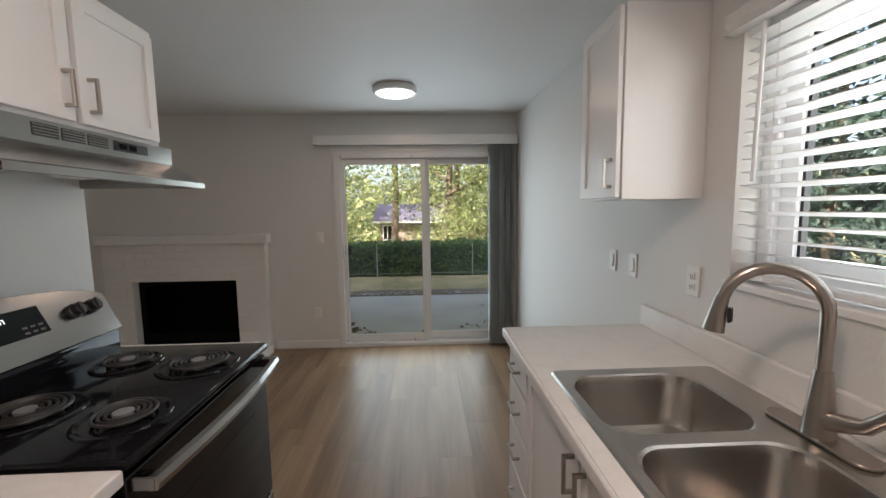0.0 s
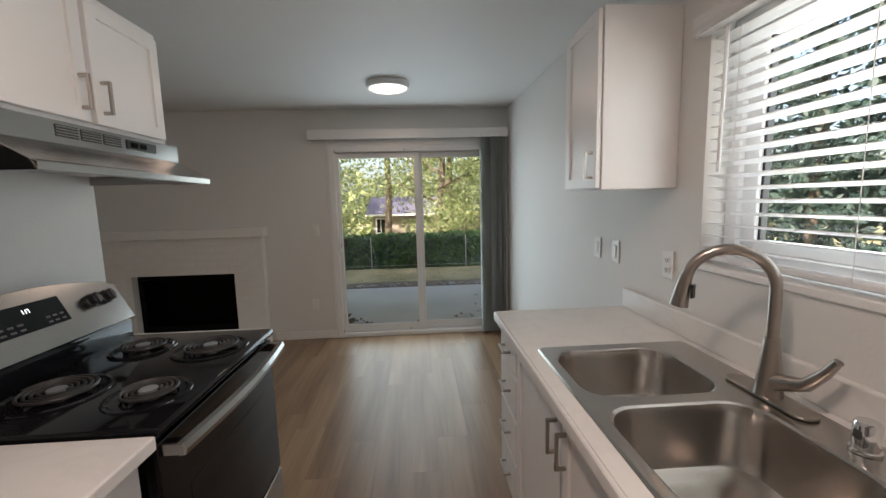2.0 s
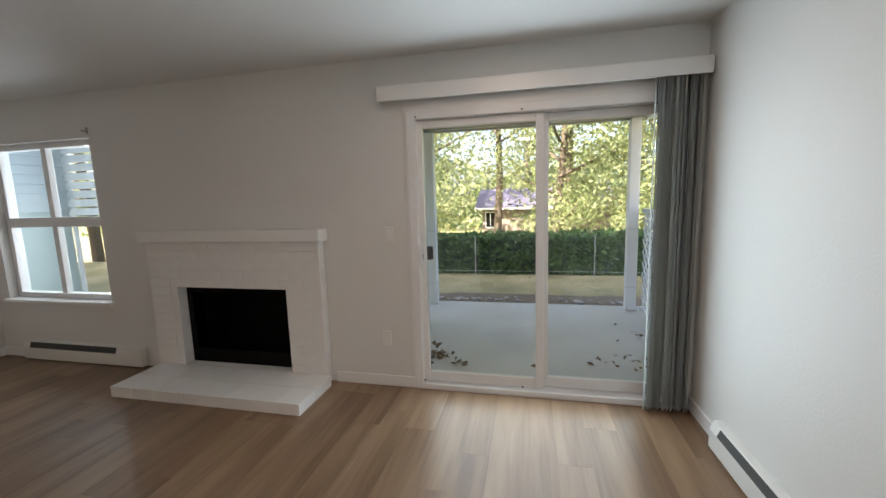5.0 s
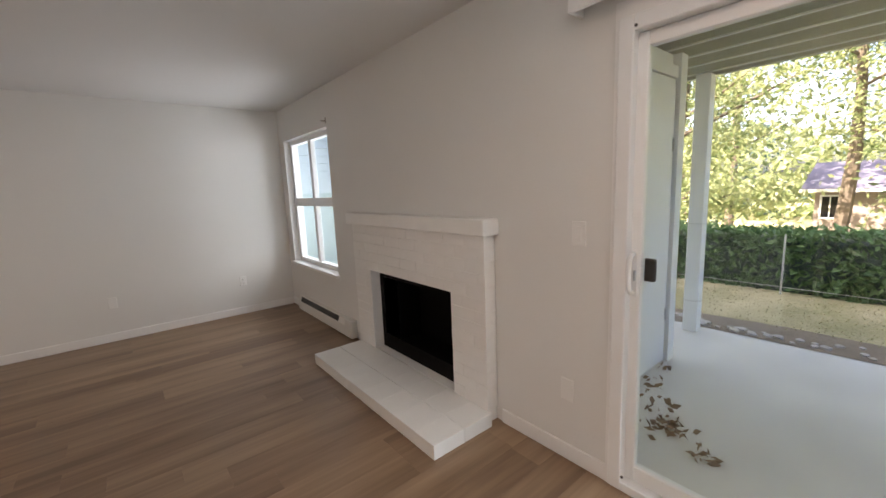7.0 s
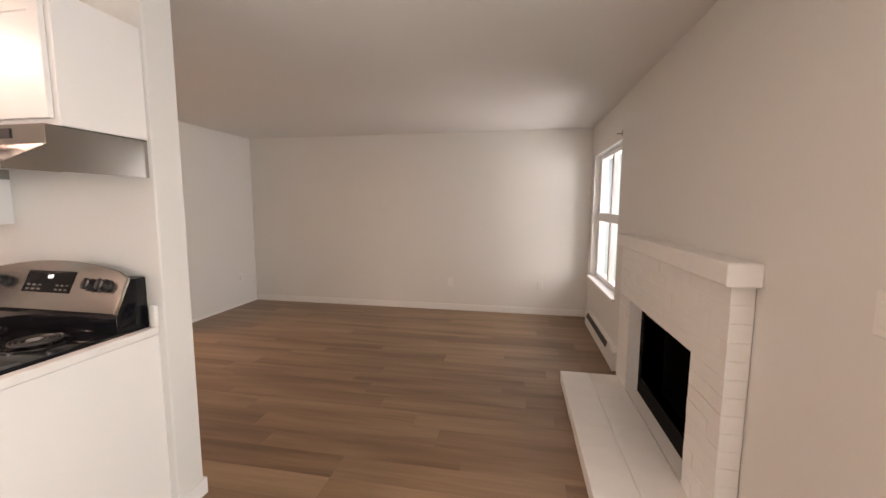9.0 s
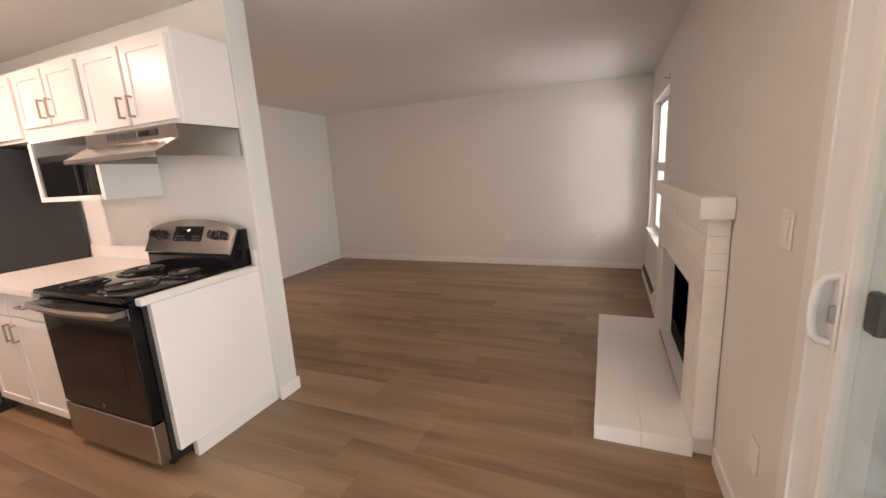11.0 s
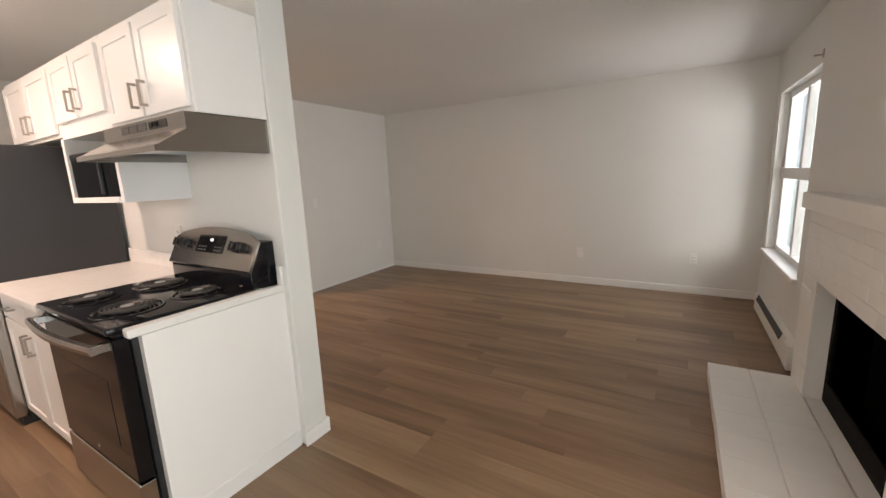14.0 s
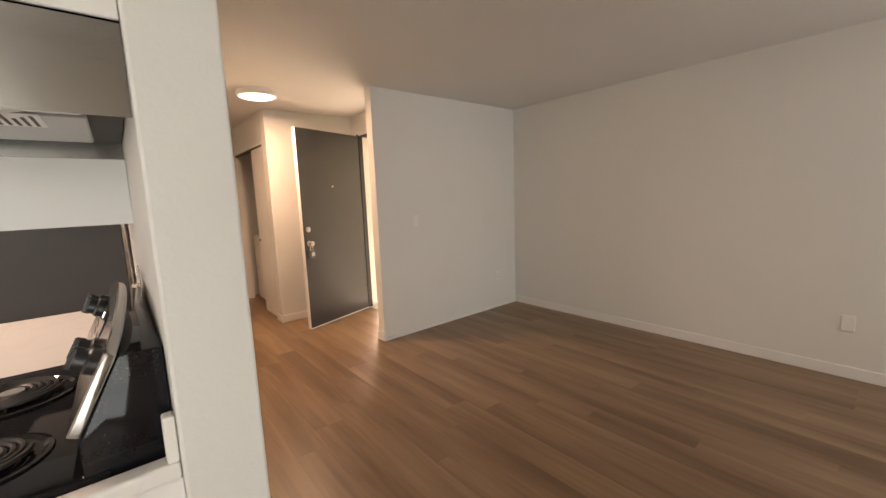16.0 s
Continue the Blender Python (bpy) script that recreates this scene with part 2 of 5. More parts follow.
def prism(poly, axis, a, b, bevel=0.0, seg=1):
    """A polygon in the other two axes, drawn out along axis from a to b."""
    bm = bmesh.new()

    def p3(u, v, w):
        return {"x": (w, u, v), "y": (u, w, v), "z": (u, v, w)}[axis]
    va = [bm.verts.new(p3(u, v, a)) for u, v in poly]
    vb = [bm.verts.new(p3(u, v, b)) for u, v in poly]
    n = len(poly)
    bm.faces.new(va)
    bm.faces.new(vb[::-1])
    for i in range(n):
        bm.faces.new((va[i], vb[i], vb[(i + 1) % n], va[(i + 1) % n]))
    bmesh.ops.recalc_face_normals(bm, faces=bm.faces)
    if bevel:
        bmesh.ops.bevel(bm, geom=list(bm.edges), offset=bevel, segments=seg, profile=0.5, affect="EDGES")
    return bm


def lathe(profile, seg=32, m=None):
    """A profile of (radius, z) turned round z."""
    bm = bmesh.new()
    rings = []
    for r, z in profile:
        if r < 1e-5:
            rings.append([bm.verts.new((0, 0, z))])
        else:
            rings.append([bm.verts.new((r * math.cos(2 * math.pi * i / seg), r * math.sin(2 * math.pi * i / seg), z)) for i in range(seg)])
    for a, b in zip(rings, rings[1:]):
        for i in range(seg):
            j = (i + 1) % seg
            q = [a[i % len(a)], a[j % len(a)], b[j % len(b)], b[i % len(b)]]
            q = list(dict.fromkeys(q))
            if len(q) > 2:
                bm.faces.new(q)
    bmesh.ops.recalc_face_normals(bm, faces=bm.faces)
    if m:
        bm.transform(m)
    return bm


def tube(points, radius, seg=12, radii=None):
    """A round bar along points, closed at both ends."""
    bm = bmesh.new()
    pts = [Vector(p) for p in points]
    rings = []
    up = None
    for i, p in enumerate(pts):
        d = (pts[min(i + 1, len(pts) - 1)] - pts[max(i - 1, 0)]).normalized()
        if up is None:
            up = d.orthogonal().normalized()
        side = d.cross(up)
        if side.length < 1e-4:
            side = d.orthogonal()
        side.normalize()
        up = side.cross(d).normalized()
        r = radii[i] if radii else radius
        rings.append([bm.verts.new(p + r * (math.cos(2 * math.pi * k / seg) * side + math.sin(2 * math.pi * k / seg) * up)) for k in range(seg)])
    for a, b in zip(rings, rings[1:]):
        for k in range(seg):
            bm.faces.new((a[k], a[(k + 1) % seg], b[(k + 1) % seg], b[k]))
    bm.faces.new(rings[0][::-1])
    bm.faces.new(rings[-1])
    bmesh.ops.recalc_face_normals(bm, faces=bm.faces)
    return bm


def mesh_of(name, bm, material, smooth=False):
    me = bpy.data.meshes.new(name)
    bm.to_mesh(me)
    bm.free()
    me.materials.append(material)
    if smooth:
        for p in me.polygons:
            p.use_smooth = True
        me.set_sharp_from_angle(angle=radians(35))
    return me


def part(name, bm, material, parent, label="", smooth=False):
    ob = new(name, mesh_of(name, bm, material, smooth))
    ob.parent = parent
    if label:
        ob["label"] = label
    return ob


def structure(name, bm, material, label, category, smooth=False):
    return tagged(new(name, mesh_of(name, bm, material, smooth)), label, category, kind="structure")


def thing(name, label, category, group="", at=(0, 0, 0)):
    ob = new(name)
    ob.location = at
    return tagged(ob, label, category, group)


# ---- the shell ----
H = 2.40           # ceiling
NY = 4.13          # inner face of the patio wall
KX = 1.205         # kitchen outer wall, inner face, in the window side's own measure
EX = -0.045        # where that side's measure begins
KE = KX + EX


def wall_with_holes(u0, u1, z0, z1, holes, axis, a, b):
    """A wall along x or y between a and b of its thickness, with rectangular holes (u0, u1, z0, z1)."""
    bm = bmesh.new()
    us = sorted({u0, u1, *[h[0] for h in holes], *[h[1] for h in holes]})
    for s, e in zip(us, us[1:]):
        cuts = sorted((h[2], h[3]) for h in holes if h[0] < (s + e) / 2 < h[1])
        z = z0
        for c0, c1 in cuts + [(z1, z1)]:
            if c0 - z > 1e-4:
                if axis == "x":
                    add_box(bm, s, a, z, e, b, c0)
                else:
                    add_box(bm, a, s, z, b, e, c0)
            z = c1
    return bm


SL = (-0.77, 1.03, 0.0, 2.03)        # sliding door opening
WN = (-4.88, -3.62, 0.58, 2.03)      # living room window opening
FB = (-2.79, -1.775, 0.085, 0.76)    # firebox opening
KW = (0.25, 1.30, 1.20, 2.03)        # kitchen window opening
structure("wall_north", wall_with_holes(-5.2, 1.4, -0.1, H, [SL, WN, FB], "x", NY, NY + 0.16), WALL, "off-white painted wall with patio door and window", "wall")
structure("wall_west", box(-5.2, -0.75, -0.1, -5.05, NY, H), WALL, "off-white painted plain end wall", "wall")
structure("wall_south", box(-5.05, -0.77, -0.1, -3.07, -0.66, H, 0.004), WALL, "off-white painted short wall beside the entry", "wall")
structure("wall_entry", wall_with_holes(-2.15, -0.77, 0, H, [(-1.84, -0.92, 0, 2.15)], "y", -3.72, -3.56), WALL, "off-white entry wall with door opening", "wall")
structure("wall_closet_side", box(-3.72, -2.15, 0, -2.53, -2.03, H, 0.004), WALL, "cream wall behind the open entry door", "wall")
structure("wall_closet", wall_with_holes(-3.8, -2.15, 0, H, [(-3.6, -2.2, 0, 2.05)], "y", -2.63, -2.53), WALL, "cream hall wall with closet opening", "wall")
structure("wall_closet_back", boxes((-3.5, -3.8, 0, -3.4, -2.15, H), (-3.5, -3.95, 0, -1.37, -3.8, H)), WALL, "cream walls at the end of the hall", "wall")
structure("wall_partition", box(-1.373, -3.8, 0, -1.228, 1.72, H, 0.006, 2), WALL, "white painted partition wall ending beside the stove", "wall")
structure("wall_kitchen_back", box(-1.228, -1.9, 0, 1.4, -1.75, H), WALL, "off-white kitchen wall", "wall")
structure("wall_east_kitchen", wall_with_holes(-1.75, 2.0, 0, H, [KW], "y", KE, KE + 0.18), WALL, "off-white kitchen wall with window", "wall")
structure("wall_east", prism([(KE, 2.0), (KE + 0.18, 2.0), (KE + 0.18, NY), (1.10, NY)], "z", 0, H), WALL, "off-white dining wall beside the patio door", "wall")
structure("ceiling", boxes((-5.2, -0.77, H, 1.4, NY + 0.16, H + 0.2), (-3.72, -3.95, H, 1.4, -0.77, H + 0.2)), CEIL, "flat painted ceiling", "ceiling")
floor = structure("floor", boxes((-5.2, -0.77, -0.12, 1.4, NY + 0.05, -0.006), (-3.72, -3.95, -0.12, 1.4, -0.77, -0.006)), DARKSLOT, "brown wood-look vinyl plank floor", "floor")


def base(name, x0, y0, x1, y1, h=0.085):
    structure(name, box(x0, y0, 0, x1, y1, h, 0.003), TRIM, "white painted wooden baseboard", "baseboard")


base("baseboard_north_a", -1.43, NY - 0.013, SL[0] - 0.015, NY)
base("baseboard_north_b", -5.037, NY - 0.013, -4.72, NY)
base("baseboard_west", -5.05, -0.647, -5.037, NY)
base("baseboard_south", -5.037, -0.66, -3.083, -0.647, 0.03)
base("baseboard_south_end", -3.083, -0.77, -3.07 + 0.012, -0.647)
base("baseboard_partition_end", -1.385, 1.72, -1.218, 1.733)
base("baseboard_partition_side", -1.386, -3.8, -1.373, 1.72)
base("baseboard_closet_side", -3.56, -2.03, -2.53, -2.017)
base("baseboard_closet_corner", -2.53, -2.2, -2.518, -2.017)
b = structure("baseboard_east", prism([(KE - 0.013, 2.0), (KE + 0.002, 2.0), (1.102, NY), (1.087, NY)], "z", 0, 0.085), TRIM, "white painted wooden baseboard", "baseboard")

# ---- patio door ----
door = thing("sliding_door", "white vinyl sliding glass patio door, closed", "sliding door")
x0, x1, zt = SL[0], SL[1], SL[3]
part("outer_frame", boxes((x0, NY - 0.02, 0.0, x0 + 0.06, NY + 0.14, zt), (x1 - 0.06, NY - 0.02, 0, x1, NY + 0.14, zt),
                          (x0 + 0.06, NY - 0.02, zt - 0.06, x1 - 0.06, NY + 0.14, zt), (x0 + 0.06, NY - 0.02, 0.0, x1 - 0.06, NY + 0.14, 0.045), bevel=0.004), VINYL, door)


def sash(name, a, b, y, parent, st=0.055, z0=0.047, z1=zt - 0.062):
    s = part(name, boxes((a, y, z0, a + st, y + 0.04, z1), (b - st, y, z0, b, y + 0.04, z1),
                         (a + st, y, z1 - st, b - st, y + 0.04, z1), (a + st, y, z0, b - st, y + 0.04, z0 + st + 0.02), bevel=0.004), VINYL, parent)
    g = part("pane", box(a + st - 0.005, y + 0.016, z0 + st, b - st + 0.005, y + 0.022, z1 - st), GLASS, s)
    g.visible_shadow = False
    return s


s1 = sash("sliding_panel", x0 + 0.045, 0.165, NY + 0.025, door)
s2 = sash("fixed_panel", 0.14, x1 - 0.045, NY + 0.07, door)
HX = -0.698
part("handle", tube([(HX, NY + 0.024, 0.93), (HX, NY - 0.004, 0.935), (HX, NY - 0.017, 0.955), (HX, NY - 0.022, 1.0), (HX, NY - 0.022, 1.03), (HX, NY - 0.017, 1.075), (HX, NY - 0.004, 1.095), (HX, NY + 0.024, 1.10)], 0.010), VINYL, door, "white curved pull handle", True)
part("handle_plate", box(HX - 0.02, NY + 0.018, 0.915, HX + 0.02, NY + 0.026, 1.115, 0.004), VINYL, door)
part("thumb_latch", box(HX + 0.004, NY + 0.006, 0.985, HX + 0.014, NY + 0.02, 1.03, 0.003), GALV, door)
part("latch", box(-0.685, NY + 0.066, 0.975, -0.63, NY + 0.092, 1.075, 0.01, 2), BLACKP, door, "black outer pull")
for sx in (-0.70, 0.02):
    for sz in (0.075, 1.985):
        part("screw", lathe([(0, 0), (0.006, 0), (0.006, 0.006), (0, 0.006)], 10, pose(sx, NY - 0.018, sz, 90)), BUMPD, door)
structure("trim_patio_door", boxes((x0 - 0.015, NY - 0.012, 0, x0, NY - 0.0005, zt + 0.06), (x0, NY - 0.012, zt, x1, NY - 0.0005, zt + 0.06)), TRIM, "thin white trim round the patio door", "trim")
val = thing("valance", "white blind valance above the patio door", "valance")
part("board", box(-0.945, 4.03, 2.09, 1.09, 4.045, 2.185, 0.002), TRIM, val)
part("end_return", box(-0.945, 4.045, 2.09, -0.93, NY - 0.001, 2.185, 0.002), TRIM, val)
part("top_board", box(-0.93, 4.045, 2.172, 1.085, NY - 0.001, 2.185, 0.002), TRIM, val)
vb = thing("vertical_blind", "grey vertical vane blind drawn to the side", "blind")
part("head_rail", box(-0.92, 4.07, 2.135, 1.06, 4.11, 2.17, 0.003), VINYL, vb)
vane_me = None
for i in range(15):
    xx = 0.80 + i * 0.0185
    bm = bmesh.new()
    rows_ = []
    for k in range(6):
        u = k / 5 - 0.5
        rows_.append([bm.verts.new((0.008 * (1 - 4 * u * u), u * 0.088, z)) for z in (0.02, 2.12)])
    for a_, b_ in zip(rows_, rows_[1:]):
        bm.faces.new((a_[0], b_[0], b_[1], a_[1]))
    bmesh.ops.solidify(bm, geom=list(bm.faces), thickness=0.0012)
    if vane_me is None:
        vane_me = mesh_of("vane", bm, GREYV, True)
    v = new("vane", vane_me)
    v.parent = vb
    v.matrix_basis = pose(xx, 4.075, 0, 0, 0, random.uniform(-14, 14) - 25)

# ---- living room window ----
win = tagged(new("window_living"), "white vinyl window with slider below and fixed panes", "window", kind="structure")
a, b_, c, d = WN
part("window_frame", boxes((a, NY + 0.07, c, a + 0.05, NY + 0.15, d), (b_ - 0.05, NY + 0.07, c, b_, NY + 0.15, d), (a + 0.05, NY + 0.07, c, b_ - 0.05, NY + 0.15, c + 0.05),
                           (a + 0.05, NY + 0.07, d - 0.05, b_ - 0.05, NY + 0.15, d), (a + 0.05, NY + 0.05, 1.265, b_ - 0.05, NY + 0.15, 1.355), bevel=0.004), VINYL, win)
part("mullion", boxes((-4.31, NY + 0.075, c + 0.05, -4.25, NY + 0.13, 1.265), (-4.31, NY + 0.075, 1.355, -4.25, NY + 0.13, d - 0.05), bevel=0.003), VINYL, win)
for px0, px1, pz0, pz1 in ((a + 0.045, -4.305, c + 0.045, 1.27), (-4.255, b_ - 0.045, c + 0.045, 1.27), (a + 0.045, -4.305, 1.35, d - 0.045), (-4.255, b_ - 0.045, 1.35, d - 0.045)):
    part("pane", box(px0, NY + 0.105, pz0, px1, NY + 0.111, pz1), GLASS, win).visible_shadow = False
part("window_sill", box(a - 0.03, NY - 0.035, c - 0.03, b_ + 0.03, NY + 0.07, c + 0.002, 0.006, 2), TRIM, win)
br = thing("curtain_bracket", "small metal curtain bracket fixed above the window", "bracket")
part("plate", box(-3.635, NY - 0.006, 2.06, -3.61, NY - 0.0003, 2.115, 0.002), NICKEL, br)
part("hook", box(-3.632, NY - 0.05, 2.075, -3.613, NY - 0.006, 2.085, 0.002), NICKEL, br)

# ---- fireplace ----
fp = thing("fireplace", "white painted brick fireplace with raised hearth and black firebox", "fireplace")
FY, FX0, FX1, FZ = 4.04, -3.06, -1.47, 1.134
part("core", wall_with_holes(FX0 + 0.012, FX1 - 0.012, 0, FZ, [FB], "x", FY + 0.012, NY - 0.001), BRICKP, fp)
part("mantel", box(-3.10, 4.003, FZ, -1.435, NY - 0.001, 1.228, 0.008, 2), BRICKP, fp, "painted mantel shelf")
part("firebox_back", box(FB[0], NY + 0.40, FB[2], FB[1], NY + 0.42, FB[3]), SOOT, fp, "sooty black firebox lining")
part("firebox_side", box(FB[0] - 0.02, NY + 0.005, FB[2], FB[0], NY + 0.40, FB[3]), SOOT, fp)
part("firebox_side", box(FB[1], NY + 0.005, FB[2], FB[1] + 0.02, NY + 0.40, FB[3]), SOOT, fp)
part("firebox_floor", box(FB[0], NY + 0.005, FB[2] - 0.02, FB[1], NY + 0.40, FB[2]), SOOT, fp)
part("firebox_top", box(FB[0], NY + 0.005, FB[3], FB[1], NY + 0.40, FB[3] + 0.02), SOOT, fp)
part("black_surround", boxes((FB[0] + 0.002, NY - 0.005, FB[2] + 0.002, FB[0] + 0.05, NY + 0.004, FB[3] - 0.002), (FB[1] - 0.05, NY - 0.005, FB[2] + 0.002, FB[1] - 0.002, NY + 0.004, FB[3] - 0.002),
                             (FB[0] + 0.05, NY - 0.005, FB[3] - 0.06, FB[1] - 0.05, NY + 0.004, FB[3] - 0.002), (FB[0] + 0.05, NY - 0.005, FB[2] + 0.002, FB[1] - 0.05, NY + 0.004, FB[2] + 0.12)), SOOT, fp, "black metal firebox surround")

# ---- baseboard heaters ----
ht = thing("baseboard_heater", "cream electric baseboard heater below the window", "heater")
part("case", prism([(NY - 0.001, 0.01), (NY - 0.065, 0.01), (NY - 0.065, 0.115), (NY - 0.045, 0.18), (NY - 0.001, 0.18)], "x", -4.71, -3.30, 0.003), HEATER, ht)
part("grille", prism([(NY - 0.0655, 0.122), (NY - 0.068, 0.122), (NY - 0.0505, 0.172), (NY - 0.048, 0.172)], "x", -4.62, -3.58), DARKSLOT, ht, "dark outlet slot")
part("end_cap", box(-3.42, NY - 0.07, 0.012, -3.29, NY - 0.0005, 0.184, 0.004), HEATER, ht)
ht2 = thing("baseboard_heater", "cream electric baseboard heater on the dining wall", "heater")
ht2.matrix_basis = pose(1.111, 3.72, 0, 0, 0, 1.6)
part("case", prism([(-0.001, 0.01), (-0.065, 0.01), (-0.065, 0.115), (-0.045, 0.165), (-0.001, 0.165)], "y", -1.2, 0, 0.003), HEATER, ht2)
part("grille", prism([(-0.0655, 0.12), (-0.068, 0.12), (-0.0515, 0.158), (-0.049, 0.158)], "y", -1.05, -0.09), DARKSLOT, ht2, "dark outlet slot")


# ---- plates ----
def wall_plate(kind, m, w=0.072, h=0.116):
    if kind == "outlet":
        t = thing("outlet", "white duplex wall outlet", "outlet")
    else:
        t = thing("light_switch" if kind == "switch" else "blank_plate", "white wall switch with plate" if kind == "switch" else "plain white wall plate", "switch" if kind == "switch" else "plate")
    t.matrix_basis = m
    part("plate", box(-w / 2, -0.007, -h / 2, w / 2, -0.0003, h / 2, 0.003), PLATE, t)
    if kind == "outlet":
        for dz in (-0.02, 0.02):
            f = part("socket", box(-0.017, -0.011, dz - 0.014, 0.017, -0.006, dz + 0.014, 0.003), PLATE, t)
            part("slots", boxes((-0.008, -0.0122, dz - 0.004, -0.006, -0.0105, dz + 0.006), (0.006, -0.0122, dz - 0.004, 0.008, -0.0105, dz + 0.006), (-0.002, -0.0122, dz - 0.010, 0.002, -0.0105, dz - 0.006)), DARKSLOT, f)
    elif kind == "switch":
        part("rocker", box(-0.016, -0.012, -0.033, 0.016, -0.006, 0.033, 0.003), PLATE, t)
    return t


wall_plate("switch", pose(-0.94, NY, 1.172))
wall_plate("blank", pose(-0.995, NY, 0.38))
wall_plate("blank", pose(-5.05, 2.335, 0.395, 0, 0, 90))
wall_plate("outlet", pose(-5.05, 3.545, 0.40, 0, 0, 90))
wall_plate("outlet", pose(-4.70, -0.66, 0.40, 0, 0, 180))
wall_plate("switch", pose(-3.5, -0.66, 1.15, 0, 0, 180))
wall_plate("outlet", pose(KE, 1.47, 1.165, 0, 0, -90))
wall_plate("switch", pose(KE, 1.90, 1.165, 0, 0, -90))
wall_plate("switch", pose(1.157, 2.10, 1.165, 0, 0, -88.4))


# ---- ceiling lamps ----
def flush_lamp(x, y, lens, label):
    t = thing("ceiling_light", label, "ceiling light", "flush ceiling lights", (x, y, H))
    part("rim", lathe([(0.10, 0), (0.168, 0), (0.172, -0.01), (0.168, -0.045), (0.155, -0.05), (0.15, -0.044)], 48), VINYL, t, "brushed metal rim", True)
    part("diffuser", lathe([(0.15, -0.04), (0.13, -0.052), (0.08, -0.057), (0, -0.058)], 48), lens, t, "glowing white diffuser", True)


flush_lamp(-0.07, 3.25, LENS, "round flush ceiling light with metal rim, lit")
flush_lamp(0.0, 0.2, LENS, "round flush ceiling light with metal rim, lit")
flush_lamp(-2.30, -1.37, LENSW, "round flush ceiling light in the hall, lit warm")


# ---- kitchen cabinets ----
def shaker_bm(w, h, t=0.019, rail=0.06):
    """A shaker door in the yz plane, front towards -x, from the origin."""
    bm = box(0, 0, 0, t, w, h, 0.002)
    face = max((f for f in bm.faces if f.calc_center_median().x < 0.0005), key=lambda f: f.calc_area())
    bmesh.ops.inset_individual(bm, faces=[face], thickness=rail)
    bmesh.ops.inset_individual(bm, faces=[face], thickness=0.0015, depth=-0.008)
    return bm


def slab_bm(w, h, t=0.019):
    return box(0, 0, 0, t, w, h, 0.003, 2)


def pull(parent, y, z, length=0.108, upright=True):
    """A square bar handle, standing 28 mm off the front at x = 0."""
    q = 0.005
    if upright:
        bm = boxes((-0.032, y - q, z, -0.022, y + q, z + length), (-0.024, y - q, z, 0.001, y + q, z + 0.011), (-0.024, y - q, z + length - 0.011, 0.001, y + q, z + length), bevel=0.0015)
    else:
        bm = boxes((-0.032, y, z - q, -0.022, y + length, z + q), (-0.024, y, z - q, 0.001, y + 0.011, z + q), (-0.024, y + length - 0.011, z - q, 0.001, y + length, z + q), bevel=0.0015)
    part("handle", bm, NICKEL, parent, "brushed nickel bar handle")


def front(cab, name, x, y, z, w, h, facing, handle=None, slab=False):
    """A door or drawer front. facing -1 looks to -x, 1 looks to +x (then y runs the other way)."""
    ob = part(name, slab_bm(w, h) if slab else shaker_bm(w, h), CAB, cab)
    ob.matrix_basis = pose(x, y, z) if facing < 0 else pose(x, y + w, z, 0, 0, 180)
    if handle:
        side, where = handle
        hz = h - 0.145 if where == "top" else 0.035
        if side == "mid":
            pull(ob, w / 2 - 0.054, h / 2, upright=False)
        else:
            near = 0.032 if side == "lo" else w - 0.032
            if facing > 0:
                near = w - near
            pull(ob, near, hz)
    return ob


# along the window wall
G1 = "base cabinets under the sink counter"
cb = thing("base_cabinet", "white base cabinet with four drawers", "cabinet", G1, (EX, 0, 0))
part("body", boxes((0.585, 1.46, 0.1, KX - 0.002, 1.765, 0.866), (0.65, 1.46, 0, KX - 0.002, 1.765, 0.1)), CAB, cb)
for z_, h_ in ((0.715, 0.14), (0.52, 0.18), (0.325, 0.18), (0.115, 0.195)):
    front(cb, "drawer", 0.566, 1.468, z_, 0.29, h_, -1, ("mid", ""), True)
cb = thing("base_cabinet", "white shaker base cabinet with two doors below the sink", "cabinet", G1, (EX, 0, 0))
part("body", boxes((0.585, 0.44, 0.1, 0.605, 1.458, 0.866), (0.605, 0.44, 0.1, KX - 0.002, 1.458, 0.60), (0.65, 0.44, 0, KX - 0.002, 1.458, 0.1)), CAB, cb)
front(cb, "door", 0.566, 0.955, 0.115, 0.49, 0.74, -1, ("lo", "top"))
front(cb, "door", 0.566, 0.455, 0.115, 0.49, 0.74, -1, ("hi", "top"))
cb = thing("base_cabinet", "white shaker base cabinet beside the sink", "cabinet", G1, (EX, 0, 0))
part("body", boxes((0.585, -1.74, 0.1, KX - 0.002, 0.438, 0.866), (0.65, -1.74, 0, KX - 0.002, 0.438, 0.1)), CAB, cb)
front(cb, "door", 0.566, -0.08, 0.115, 0.5, 0.74, -1, ("lo", "top"))
front(cb, "door", 0.566, -0.6, 0.115, 0.5, 0.74, -1, ("hi", "top"))

